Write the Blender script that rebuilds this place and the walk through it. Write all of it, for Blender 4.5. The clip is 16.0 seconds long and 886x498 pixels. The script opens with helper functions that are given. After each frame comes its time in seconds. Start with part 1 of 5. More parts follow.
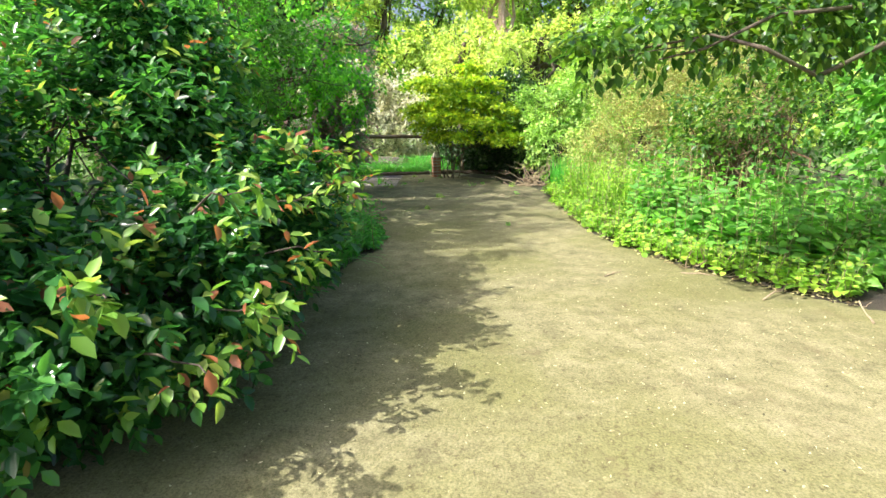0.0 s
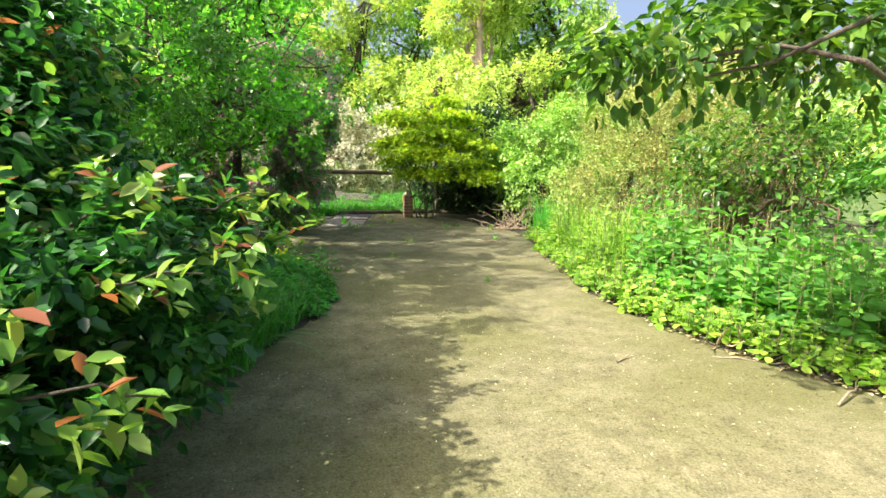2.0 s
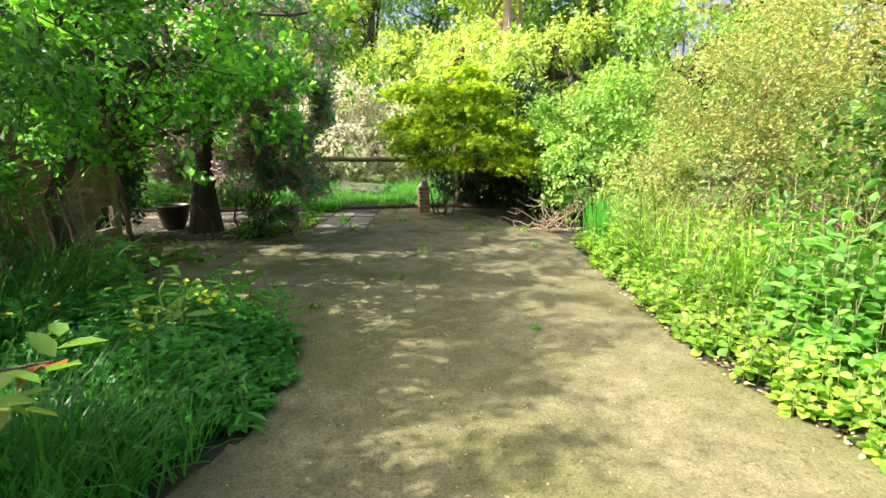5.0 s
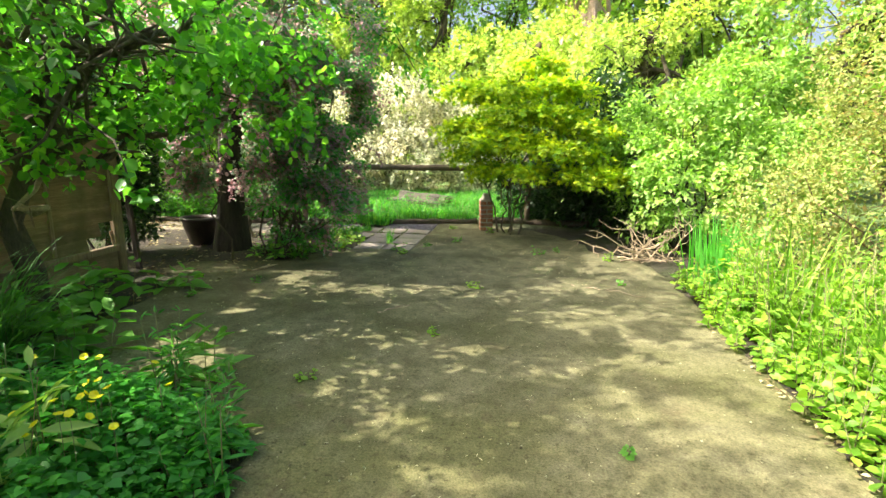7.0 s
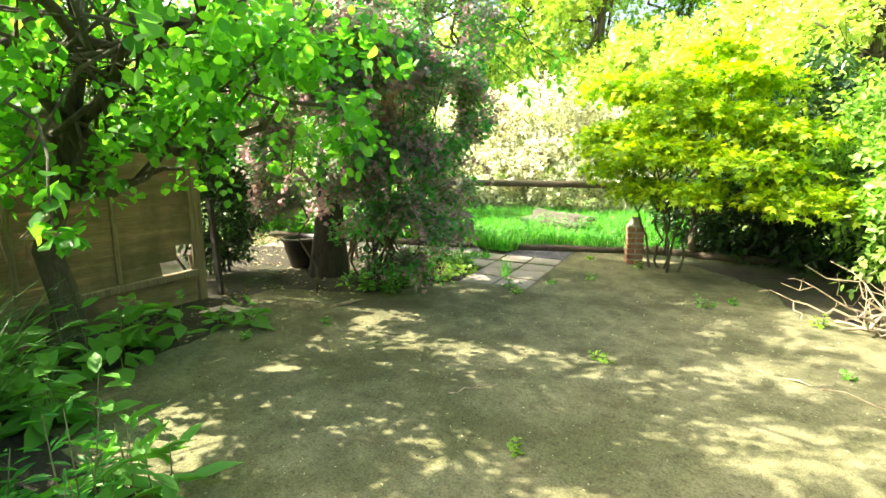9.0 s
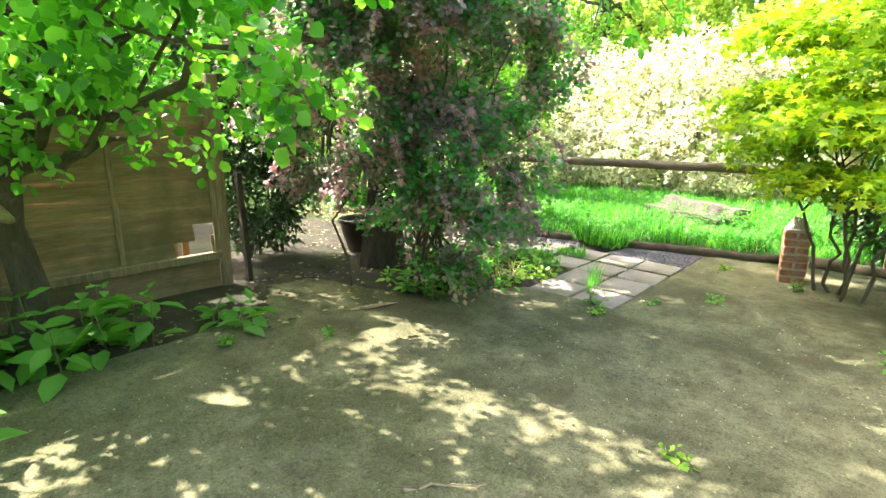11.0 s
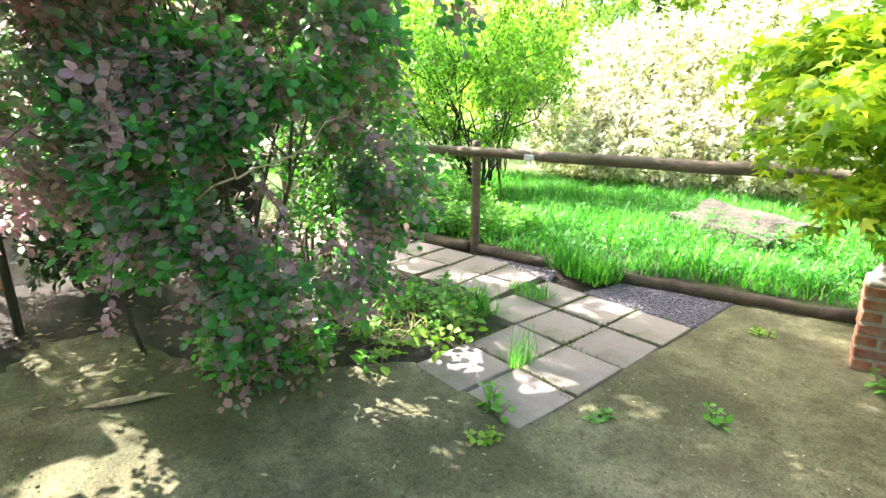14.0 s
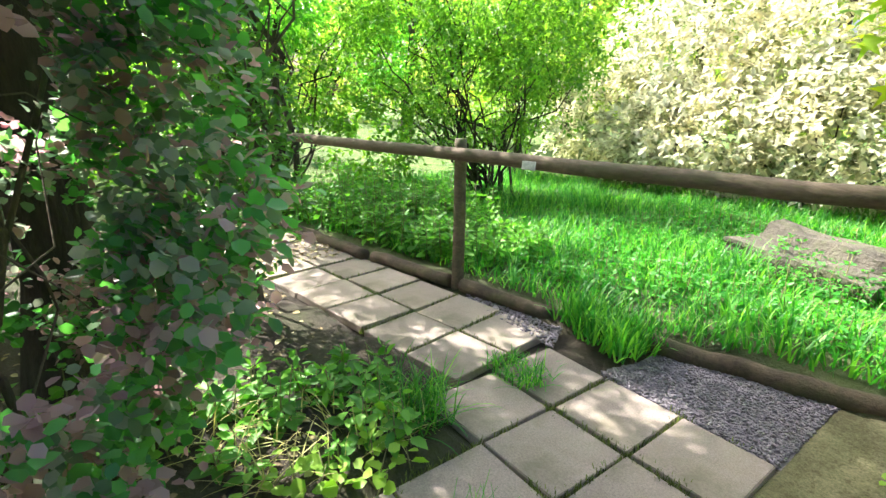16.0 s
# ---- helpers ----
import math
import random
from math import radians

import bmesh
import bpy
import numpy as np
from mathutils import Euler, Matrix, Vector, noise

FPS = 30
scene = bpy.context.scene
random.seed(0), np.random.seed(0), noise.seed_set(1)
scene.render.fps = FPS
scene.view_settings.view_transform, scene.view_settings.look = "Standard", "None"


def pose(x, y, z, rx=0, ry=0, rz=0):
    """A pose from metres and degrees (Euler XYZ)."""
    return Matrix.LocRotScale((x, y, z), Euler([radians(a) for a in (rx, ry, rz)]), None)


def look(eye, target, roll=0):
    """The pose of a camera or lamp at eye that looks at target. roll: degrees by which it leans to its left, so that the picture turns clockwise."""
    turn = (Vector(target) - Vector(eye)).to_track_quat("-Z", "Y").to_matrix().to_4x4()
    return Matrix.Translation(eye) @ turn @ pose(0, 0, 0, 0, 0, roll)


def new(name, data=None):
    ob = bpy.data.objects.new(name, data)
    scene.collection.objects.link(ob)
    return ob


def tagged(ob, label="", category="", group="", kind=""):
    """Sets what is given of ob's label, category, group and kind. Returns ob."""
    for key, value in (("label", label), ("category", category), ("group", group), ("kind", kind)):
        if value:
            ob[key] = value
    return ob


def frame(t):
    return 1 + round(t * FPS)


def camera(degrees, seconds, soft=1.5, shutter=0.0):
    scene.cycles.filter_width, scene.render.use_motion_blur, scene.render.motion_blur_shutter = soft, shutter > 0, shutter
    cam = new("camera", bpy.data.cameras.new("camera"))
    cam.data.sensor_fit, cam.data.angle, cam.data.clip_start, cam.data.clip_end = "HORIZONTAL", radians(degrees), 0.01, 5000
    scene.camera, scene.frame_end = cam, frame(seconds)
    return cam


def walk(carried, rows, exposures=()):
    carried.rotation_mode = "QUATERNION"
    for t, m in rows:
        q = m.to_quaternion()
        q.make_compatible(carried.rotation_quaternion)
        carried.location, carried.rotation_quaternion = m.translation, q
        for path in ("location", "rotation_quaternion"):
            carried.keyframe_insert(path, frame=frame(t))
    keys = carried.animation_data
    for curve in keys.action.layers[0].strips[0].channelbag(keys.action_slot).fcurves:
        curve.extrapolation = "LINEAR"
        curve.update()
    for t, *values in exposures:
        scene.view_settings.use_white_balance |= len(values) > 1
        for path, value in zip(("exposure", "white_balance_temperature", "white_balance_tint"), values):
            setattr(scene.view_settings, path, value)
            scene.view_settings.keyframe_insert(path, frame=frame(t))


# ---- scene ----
cam = camera(82.9, 16.0)
METRES, EYE, TILT, LEAN, TURN = 11.4, 1.425, -14.2, 0.0, 0.0
ROWS = [
    (0.0, 0.0, 0.0, 0.0, -0.0, 0.0, -0.0),
    (0.5, -0.0003, 0.0282, 0.0074, -3.33, 3.06, -0.25),
    (1.0, 0.0019, 0.0513, 0.0138, -5.36, 3.79, 0.65),
    (1.5, 0.0101, 0.0775, 0.0214, -2.62, 4.54, -0.31),
    (2.0, 0.0085, 0.1025, 0.025, -2.85, 4.02, -0.64),
    (2.5, 0.0038, 0.1283, 0.0321, -3.16, 1.86, -0.04),
    (3.0, 0.0092, 0.155, 0.0386, -1.2, 1.78, -0.22),
    (5.5, 0.0175, 0.309, 0.0794, 0.1, 2.36, -1.04),
    (6.0, 0.025, 0.3391, 0.0859, 3.23, 2.82, -2.15),
    (6.5, 0.0308, 0.3676, 0.0943, 7.48, 2.51, -3.43),
    (7.0, 0.0291, 0.401, 0.1032, 7.87, 2.44, -3.11),
    (7.5, 0.0339, 0.4296, 0.1111, 15.72, 3.15, -4.85),
    (8.0, 0.0375, 0.4574, 0.1204, 23.84, 0.59, -6.97),
    (8.5, 0.0316, 0.4877, 0.1271, 21.23, 2.12, -7.1),
    (9.0, 0.0349, 0.5212, 0.1351, 24.92, 2.29, -6.65),
    (9.5, 0.0412, 0.5513, 0.1445, 29.58, -1.06, -7.72),
    (12.0, 0.0404, 0.7038, 0.1812, 44.23, -2.99, -10.95),
    (12.5, 0.0415, 0.7347, 0.1914, 42.81, -2.97, -11.54),
    (13.0, 0.0309, 0.7672, 0.197, 41.22, -3.07, -11.96),
    (13.5, 0.0248, 0.8013, 0.2055, 43.91, -3.79, -11.21),
    (14.0, 0.018, 0.8327, 0.2135, 48.5, -6.28, -11.28),
    (14.5, -0.0016, 0.8595, 0.2177, 47.43, -6.53, -11.45),
    (15.0, -0.0161, 0.8854, 0.2249, 50.1, -7.29, -10.05),
    (15.5, -0.0273, 0.9148, 0.2347, 53.87, -8.47, -10.91),
    (16.0, -0.0496, 0.9393, 0.2385, 52.17, -8.11, -12.47),
]
EXPOSURES = [(0.0, 1.15, 6100, 16), (3.0, 1.13, 6350, 17), (5.5, 1.18, 6350, 19), (7.0, 1.42, 6600, 12), (8.0, 1.9, 6800, 4), (9.0, 2.18, 6900, 6), (12.5, 2.52, 6050, 20), (14.5, 2.4, 6050, 21), (16.0, 1.84, 6150, 15)]
walk(cam, [(t, pose(0, 0, EYE, TILT, LEAN, TURN) @ pose(METRES * x, METRES * y, METRES * z, 90 + pitch, roll, yaw)) for t, x, y, z, yaw, pitch, roll in ROWS],
     EXPOSURES)

# ---- light ----
SUN_AZ = math.atan2(-0.25, -0.97)   # where the sun stands, seen from above
SUN_EL = radians(46)
sun_dir = Vector((math.cos(SUN_AZ) * math.cos(SUN_EL), math.sin(SUN_AZ) * math.cos(SUN_EL), math.sin(SUN_EL)))
world = bpy.data.worlds.new("sky")
scene.world = world
world.use_nodes = True
wn = world.node_tree.nodes
sky = wn.new("ShaderNodeTexSky")
sky.sky_type = "NISHITA"
sky.sun_disc = False
sky.sun_elevation = SUN_EL
sky.sun_rotation = math.pi / 2 - SUN_AZ
sky.dust_density = 8.0
world.node_tree.links.new(sky.outputs[0], wn["Background"].inputs[0])
wn["Background"].inputs[1].default_value = 0.15
sun = new("sun", bpy.data.lights.new("sun", "SUN"))
sun.data.energy = 5.0
sun.data.angle = radians(0.6)
sun.data.color = (1.0, 0.93, 0.80)
sun.matrix_world = look(sun_dir * 60, (0, 0, 0))


# ---- materials ----
def base_mat(name):
    m = bpy.data.materials.new(name)
    m.use_nodes = True
    n = m.node_tree.nodes
    return m, n, m.node_tree.links, n["Principled BSDF"], n["Material Output"]


def ramp(n, stops):
    r = n.new("ShaderNodeValToRGB")
    el = r.color_ramp.elements
    while len(el) < len(stops):
        el.new(0.5)
    for e, (p, c) in zip(el, stops):
        e.position, e.color = p, (*c, 1)
    return r


def noise_node(n, l, scale, detail=5, rough=0.6, coords="Object"):
    tc = n.new("ShaderNodeTexCoord")
    t = n.new("ShaderNodeTexNoise")
    t.inputs["Scale"].default_value, t.inputs["Detail"].default_value, t.inputs["Roughness"].default_value = scale, detail, rough
    l.new(tc.outputs[coords], t.inputs["Vector"])
    return t


def mix_rgb(n, l, fac, a, b, mode="MIX"):
    x = n.new("ShaderNodeMix")
    x.data_type, x.blend_type = "RGBA", mode
    for sock, v in ((x.inputs[0], fac), (x.inputs[6], a), (x.inputs[7], b)):
        if hasattr(v, "links"):
            l.new(v, sock)
        elif isinstance(v, (int, float)):
            sock.default_value = v
        else:
            sock.default_value = (*v, 1)
    return x.outputs[2]


def bump(n, l, height, bsdf, strength=0.5, dist=0.02):
    b = n.new("ShaderNodeBump")
    b.inputs["Strength"].default_value, b.inputs["Distance"].default_value = strength, dist
    l.new(height, b.inputs["Height"])
    l.new(b.outputs[0], bsdf.inputs["Normal"])


def leaf_mat(name, dark, mid, light, rough=0.45, through_light=0.35, glow=(1.15, 1.45, 0.45), odd=None, odd_share=0.1, fresh=(1.3, 1.5, 1.3)):
    """Foliage: each leaf its own tone, a few odd-coloured ones, with light passing through."""
    m, n, l, p, out = base_mat(name)
    dark, mid, light = [tuple(min(0.9, c * k) for c, k in zip(q, fresh)) for q in (dark, mid, light)]   # fresh spring growth
    g = n.new("ShaderNodeNewGeometry")
    stops = [(0.0, dark), (0.5, mid), (1.0 if not odd else 1 - odd_share, light)]
    if odd:
        stops.append((min(1.0, 1 - odd_share + 0.02), odd))
    r = ramp(n, stops)
    l.new(g.outputs["Random Per Island"], r.inputs[0])
    t = noise_node(n, l, 1.3, 2, 0.5)
    tone = ramp(n, [(0.3, (0.72, 0.78, 0.72)), (0.7, (1.2, 1.15, 1.0))])
    l.new(t.outputs[0], tone.inputs[0])
    col = mix_rgb(n, l, 1.0, r.outputs[0], tone.outputs[0], "MULTIPLY")
    l.new(col, p.inputs["Base Color"])
    p.inputs["Roughness"].default_value = rough
    p.inputs["Specular IOR Level"].default_value = 0.45
    tr = n.new("ShaderNodeBsdfTranslucent")
    l.new(mix_rgb(n, l, 1.0, col, glow, "MULTIPLY"), tr.inputs[0])
    mx = n.new("ShaderNodeMixShader")
    mx.inputs[0].default_value = through_light
    l.new(p.outputs[0], mx.inputs[1])
    l.new(tr.outputs[0], mx.inputs[2])
    l.new(mx.outputs[0], out.inputs[0])
    return m


def surface_mat(name, dark, light, scale=6, rough=0.85, grain=60, bump_d=0.01, strength=0.6, stain=None, stain_scale=1.2, per_object=0.0, stretch=None):
    m, n, l, p, out = base_mat(name)
    a = noise_node(n, l, scale, 6, 0.65)
    b = noise_node(n, l, grain, 4, 0.7)
    if stretch:
        mp = n.new("ShaderNodeMapping")
        mp.inputs["Scale"].default_value = stretch
        l.new(a.inputs["Vector"].links[0].from_socket, mp.inputs[0])
        l.new(mp.outputs[0], a.inputs["Vector"])
        l.new(mp.outputs[0], b.inputs["Vector"])
    r = ramp(n, [(0.3, dark), (0.7, light)])
    l.new(a.outputs[0], r.inputs[0])
    fine = ramp(n, [(0.3, (0.7, 0.7, 0.7)), (0.7, (1.25, 1.25, 1.25))])
    l.new(b.outputs[0], fine.inputs[0])
    col = mix_rgb(n, l, 1.0, r.outputs[0], fine.outputs[0], "MULTIPLY")
    if stain:
        s = noise_node(n, l, stain_scale, 5, 0.7)
        f = ramp(n, [(0.48, (0, 0, 0)), (0.66, (0.85, 0.85, 0.85))])
        l.new(s.outputs[0], f.inputs[0])
        col = mix_rgb(n, l, f.outputs[0], col, stain)
    if per_object:
        oi = n.new("ShaderNodeObjectInfo")
        v = ramp(n, [(0.0, (1 - per_object,) * 3), (1.0, (1 + per_object,) * 3)])
        l.new(oi.outputs["Random"], v.inputs[0])
        col = mix_rgb(n, l, 1.0, col, v.outputs[0], "MULTIPLY")
    l.new(col, p.inputs["Base Color"])
    p.inputs["Roughness"].default_value = rough
    h = n.new("ShaderNodeMath")
    h.operation = "ADD"
    l.new(a.outputs[0], h.inputs[0])
    l.new(b.outputs[0], h.inputs[1])
    bump(n, l, h.outputs[0], p, strength, bump_d)
    return m


def sand_mat():
    """Trodden sandy path, with moss where it stays damp, grit and small dark scuffs."""
    m, n, l, p, out = base_mat("sandy_path")
    big = noise_node(n, l, 0.55, 5, 0.6)
    mid = noise_node(n, l, 4.5, 6, 0.7)
    fine = noise_node(n, l, 85, 3, 0.75)
    r = ramp(n, [(0.3, (0.125, 0.12, 0.06)), (0.5, (0.201, 0.191, 0.095)), (0.7, (0.28, 0.266, 0.148))])
    l.new(mid.outputs[0], r.inputs[0])
    moss = ramp(n, [(0.43, (0, 0, 0)), (0.58, (0.8, 0.8, 0.8))])
    l.new(big.outputs[0], moss.inputs[0])
    col = mix_rgb(n, l, moss.outputs[0], r.outputs[0], (0.15, 0.152, 0.055))
    # the far end, under the trees, is trodden earth
    tc = n.new("ShaderNodeTexCoord")
    sep = n.new("ShaderNodeSeparateXYZ")
    l.new(tc.outputs["Object"], sep.inputs[0])
    mr = n.new("ShaderNodeMapRange")
    mr.inputs["From Min"].default_value, mr.inputs["From Max"].default_value = 6.5, 10.0
    l.new(sep.outputs[1], mr.inputs["Value"])
    earth = ramp(n, [(0.35, (0.12, 0.115, 0.063)), (0.65, (0.238, 0.226, 0.126))])
    l.new(mid.outputs[0], earth.inputs[0])
    damp = noise_node(n, l, 1.1, 6, 0.65)
    dm = ramp(n, [(0.46, (0, 0, 0)), (0.6, (0.8, 0.8, 0.8))])
    l.new(damp.outputs[0], dm.inputs[0])
    earth_col = mix_rgb(n, l, dm.outputs[0], earth.outputs[0], (0.082, 0.084, 0.042))
    col = mix_rgb(n, l, mr.outputs[0], col, earth_col)
    g = ramp(n, [(0.3, (0.55, 0.55, 0.55)), (0.72, (1.4, 1.4, 1.4))])
    l.new(fine.outputs[0], g.inputs[0])
    col = mix_rgb(n, l, 1.0, col, g.outputs[0], "MULTIPLY")
    grit = noise_node(n, l, 26, 5, 0.8)
    gr = ramp(n, [(0.34, (0.55, 0.54, 0.5)), (0.46, (1, 1, 1)), (0.62, (1.0, 1.0, 1.0)), (0.74, (1.3, 1.3, 1.25))])
    l.new(grit.outputs[0], gr.inputs[0])
    col = mix_rgb(n, l, 1.0, col, gr.outputs[0], "MULTIPLY")
    scuff = noise_node(n, l, 1.9, 8, 0.75)
    sf = ramp(n, [(0.56, (0, 0, 0)), (0.72, (0.75, 0.75, 0.75))])
    l.new(scuff.outputs[0], sf.inputs[0])
    col = mix_rgb(n, l, sf.outputs[0], col, (0.12, 0.095, 0.05))
    l.new(col, p.inputs["Base Color"])
    p.inputs["Roughness"].default_value = 0.95
    p.inputs["Specular IOR Level"].default_value = 0.2
    h = n.new("ShaderNodeMath")
    h.operation = "MULTIPLY_ADD"
    h.inputs[1].default_value = 0.35
    l.new(fine.outputs[0], h.inputs[0])
    l.new(mid.outputs[0], h.inputs[2])
    bump(n, l, h.outputs[0], p, 0.75, 0.02)
    return m


def ground_mat():
    """Dark bed soil, turning to rough grass away from the beds."""
    m = surface_mat("bed_soil", (0.022, 0.018, 0.012), (0.065, 0.052, 0.034), 5, 0.95, 50, 0.03, 0.9, stain=(0.05, 0.065, 0.02), stain_scale=0.8)
    n, l = m.node_tree.nodes, m.node_tree.links
    p = n["Principled BSDF"]
    col = p.inputs["Base Color"].links[0].from_socket
    g = ramp(n, [(0.35, (0.05, 0.10, 0.02)), (0.65, (0.13, 0.20, 0.045))])
    t = noise_node(n, l, 3, 5, 0.7)
    l.new(t.outputs[0], g.inputs[0])
    tc = n.new("ShaderNodeTexCoord")
    mp = n.new("ShaderNodeMapping")
    mp.inputs["Location"].default_value = (0.5, -5.5, 0)
    l.new(tc.outputs["Object"], mp.inputs[0])
    ln = n.new("ShaderNodeVectorMath")
    ln.operation = "LENGTH"
    l.new(mp.outputs[0], ln.inputs[0])
    mr = n.new("ShaderNodeMapRange")
    mr.inputs["From Min"].default_value, mr.inputs["From Max"].default_value = 8.2, 9.6
    l.new(ln.outputs["Value"], mr.inputs["Value"])
    l.new(mix_rgb(n, l, mr.outputs[0], col, g.outputs[0]), p.inputs["Base Color"])
    return m


M_SAND = sand_mat()
M_SOIL = ground_mat()
M_SLAB = surface_mat("concrete_slab", (0.24, 0.2, 0.17), (0.34, 0.29, 0.255), 5, 0.9, 120, 0.004, 0.5, stain=(0.15, 0.135, 0.09), stain_scale=2.6, per_object=0.1)
M_GRAVEL = surface_mat("slate_chippings", (0.13, 0.118, 0.14), (0.27, 0.245, 0.275), 9, 0.85, 90, 0.006, 0.5)
M_BARK = surface_mat("grey_brown_bark", (0.045, 0.034, 0.024), (0.15, 0.12, 0.085), 9, 0.95, 40, 0.02, 1.0, stain=(0.09, 0.10, 0.045), stain_scale=2, stretch=(1, 1, 0.3))
M_BARK_DARK = surface_mat("dark_bark", (0.02, 0.016, 0.012), (0.075, 0.06, 0.045), 9, 0.95, 40, 0.02, 1.0, stretch=(1, 1, 0.25))
M_BARK_PINK = surface_mat("pale_pink_bark", (0.42, 0.28, 0.22), (0.66, 0.50, 0.42), 4, 0.9, 30, 0.02, 0.8)
M_STEM = surface_mat("green_stem", (0.10, 0.13, 0.04), (0.25, 0.24, 0.09), 20, 0.7, 60, 0.003, 0.3)
M_TWIG = surface_mat("dead_twig", (0.24, 0.18, 0.11), (0.50, 0.40, 0.27), 14, 0.9, 60, 0.005, 0.5)
M_TWIG_BROWN = surface_mat("brown_twig", (0.11, 0.07, 0.04), (0.24, 0.16, 0.09), 14, 0.9, 60, 0.005, 0.5)
M_RAIL = surface_mat("weathered_rail", (0.085, 0.062, 0.04), (0.20, 0.155, 0.105), 7, 0.85, 60, 0.006, 0.7, stain=(0.10, 0.10, 0.05), stain_scale=3, stretch=(0.25, 1, 1))
M_LOG = surface_mat("damp_log", (0.04, 0.03, 0.02), (0.12, 0.09, 0.058), 8, 0.9, 60, 0.01, 0.8, stain=(0.05, 0.06, 0.02), stain_scale=3)
M_BOARD = surface_mat("fence_board", (0.17, 0.115, 0.064), (0.31, 0.22, 0.13), 5, 0.85, 50, 0.004, 0.6, stain=(0.10, 0.09, 0.042), stain_scale=1.6, per_object=0.16, stretch=(1, 0.15, 2.5))
M_POST = surface_mat("fence_post_wood", (0.16, 0.115, 0.07), (0.32, 0.245, 0.16), 6, 0.9, 50, 0.004, 0.6, stretch=(2, 2, 0.2))
M_STONE = surface_mat("flat_stone", (0.06, 0.055, 0.042), (0.16, 0.145, 0.115), 3, 0.95, 30, 0.03, 1.0, stain=(0.08, 0.10, 0.04), stain_scale=3.5)
M_BRICK = surface_mat("red_brick", (0.24, 0.085, 0.045), (0.42, 0.17, 0.09), 12, 0.9, 70, 0.004, 0.6, stain=(0.30, 0.22, 0.16), stain_scale=6, per_object=0.2)
M_MORTAR = surface_mat("old_mortar", (0.28, 0.25, 0.20), (0.45, 0.41, 0.34), 14, 0.95, 80, 0.004, 0.6)
M_POT = surface_mat("dark_glazed_pot", (0.022, 0.015, 0.012), (0.05, 0.034, 0.027), 8, 0.45, 60, 0.003, 0.3)
# the orange cast of sunlight on the pickets is put into this wood colour
M_PICKET_SUNLIT = surface_mat("sunlit_picket_wood", (0.30, 0.155, 0.06), (0.46, 0.26, 0.11), 9, 0.75, 70, 0.003, 0.4)
M_TAG = surface_mat("pale_metal_tag", (0.55, 0.55, 0.55), (0.75, 0.75, 0.75), 8, 0.35, 60, 0.001, 0.2)
M_GRIT = leaf_mat("path_grit", (0.05, 0.04, 0.025), (0.16, 0.13, 0.085), (0.42, 0.37, 0.27), 0.9, 0.02, (1, 1, 1))
M_HUSK = leaf_mat("pale_husk", (0.16, 0.12, 0.07), (0.36, 0.30, 0.19), (0.55, 0.45, 0.36), 0.8, 0.1, (1, 0.9, 0.7))
M_DRY = leaf_mat("dry_litter", (0.08, 0.05, 0.03), (0.18, 0.125, 0.075), (0.42, 0.34, 0.22), 0.8, 0.1, (1, 0.9, 0.7))
M_YELLOW = leaf_mat("buttercup_petal", (0.75, 0.50, 0.01), (0.85, 0.60, 0.01), (0.9, 0.68, 0.03), 0.3, 0.3, (1.1, 1.0, 0.5))

L_GLOSSY = leaf_mat("glossy_evergreen_leaf", (0.016, 0.052, 0.018), (0.036, 0.10, 0.03), (0.09, 0.19, 0.048), 0.2, 0.4, (1.3, 1.5, 0.6), odd=(0.22, 0.14, 0.07), odd_share=0.02, fresh=(1.15, 1.6, 1.4))
L_TIPS = leaf_mat("young_red_leaf", (0.11, 0.22, 0.045), (0.19, 0.30, 0.06), (0.30, 0.33, 0.11), 0.25, 0.45, (1.2, 1.2, 0.6), odd=(0.42, 0.16, 0.09), odd_share=0.13, fresh=(1.25, 1.45, 1.2))
L_SMALL = leaf_mat("privet_leaf", (0.03, 0.075, 0.015), (0.06, 0.14, 0.028), (0.12, 0.22, 0.045), 0.4, 0.35, fresh=(1.6, 1.9, 1.7))
L_APPLE = leaf_mat("fruit_tree_leaf", (0.045, 0.13, 0.03), (0.10, 0.235, 0.045), (0.22, 0.36, 0.075), 0.32, 0.58, (1.5, 1.6, 0.6), fresh=(1.3, 1.7, 1.3))
L_PURPLE = leaf_mat("purple_bush_leaf", (0.11, 0.17, 0.11), (0.22, 0.23, 0.21), (0.42, 0.33, 0.38), 0.28, 0.7, (1.3, 1.3, 1.1), odd=(0.48, 0.30, 0.33), odd_share=0.16, fresh=(1.2, 1.5, 1.4))
L_DARK_GREEN = leaf_mat("dark_bush_leaf", (0.055, 0.125, 0.06), (0.10, 0.20, 0.10), (0.18, 0.28, 0.15), 0.3, 0.62, fresh=(1.15, 1.85, 1.45))
L_PLUM = leaf_mat("plum_shoot_leaf", (0.30, 0.17, 0.22), (0.42, 0.24, 0.34), (0.53, 0.34, 0.43), 0.3, 0.65, (1.2, 1.0, 1.05))
L_MAPLE = leaf_mat("golden_maple_leaf", (0.11, 0.23, 0.015), (0.28, 0.37, 0.02), (0.54, 0.53, 0.035), 0.42, 0.5, (1.15, 1.15, 0.4))
L_NETTLE = leaf_mat("nettle_leaf", (0.045, 0.13, 0.025), (0.09, 0.23, 0.04), (0.17, 0.34, 0.06), 0.5, 0.4, fresh=(1.5, 1.6, 1.5))
L_LIME = leaf_mat("lime_herb_leaf", (0.07, 0.16, 0.02), (0.15, 0.27, 0.035), (0.27, 0.38, 0.065), 0.5, 0.42, fresh=(1.6, 1.6, 1.4))
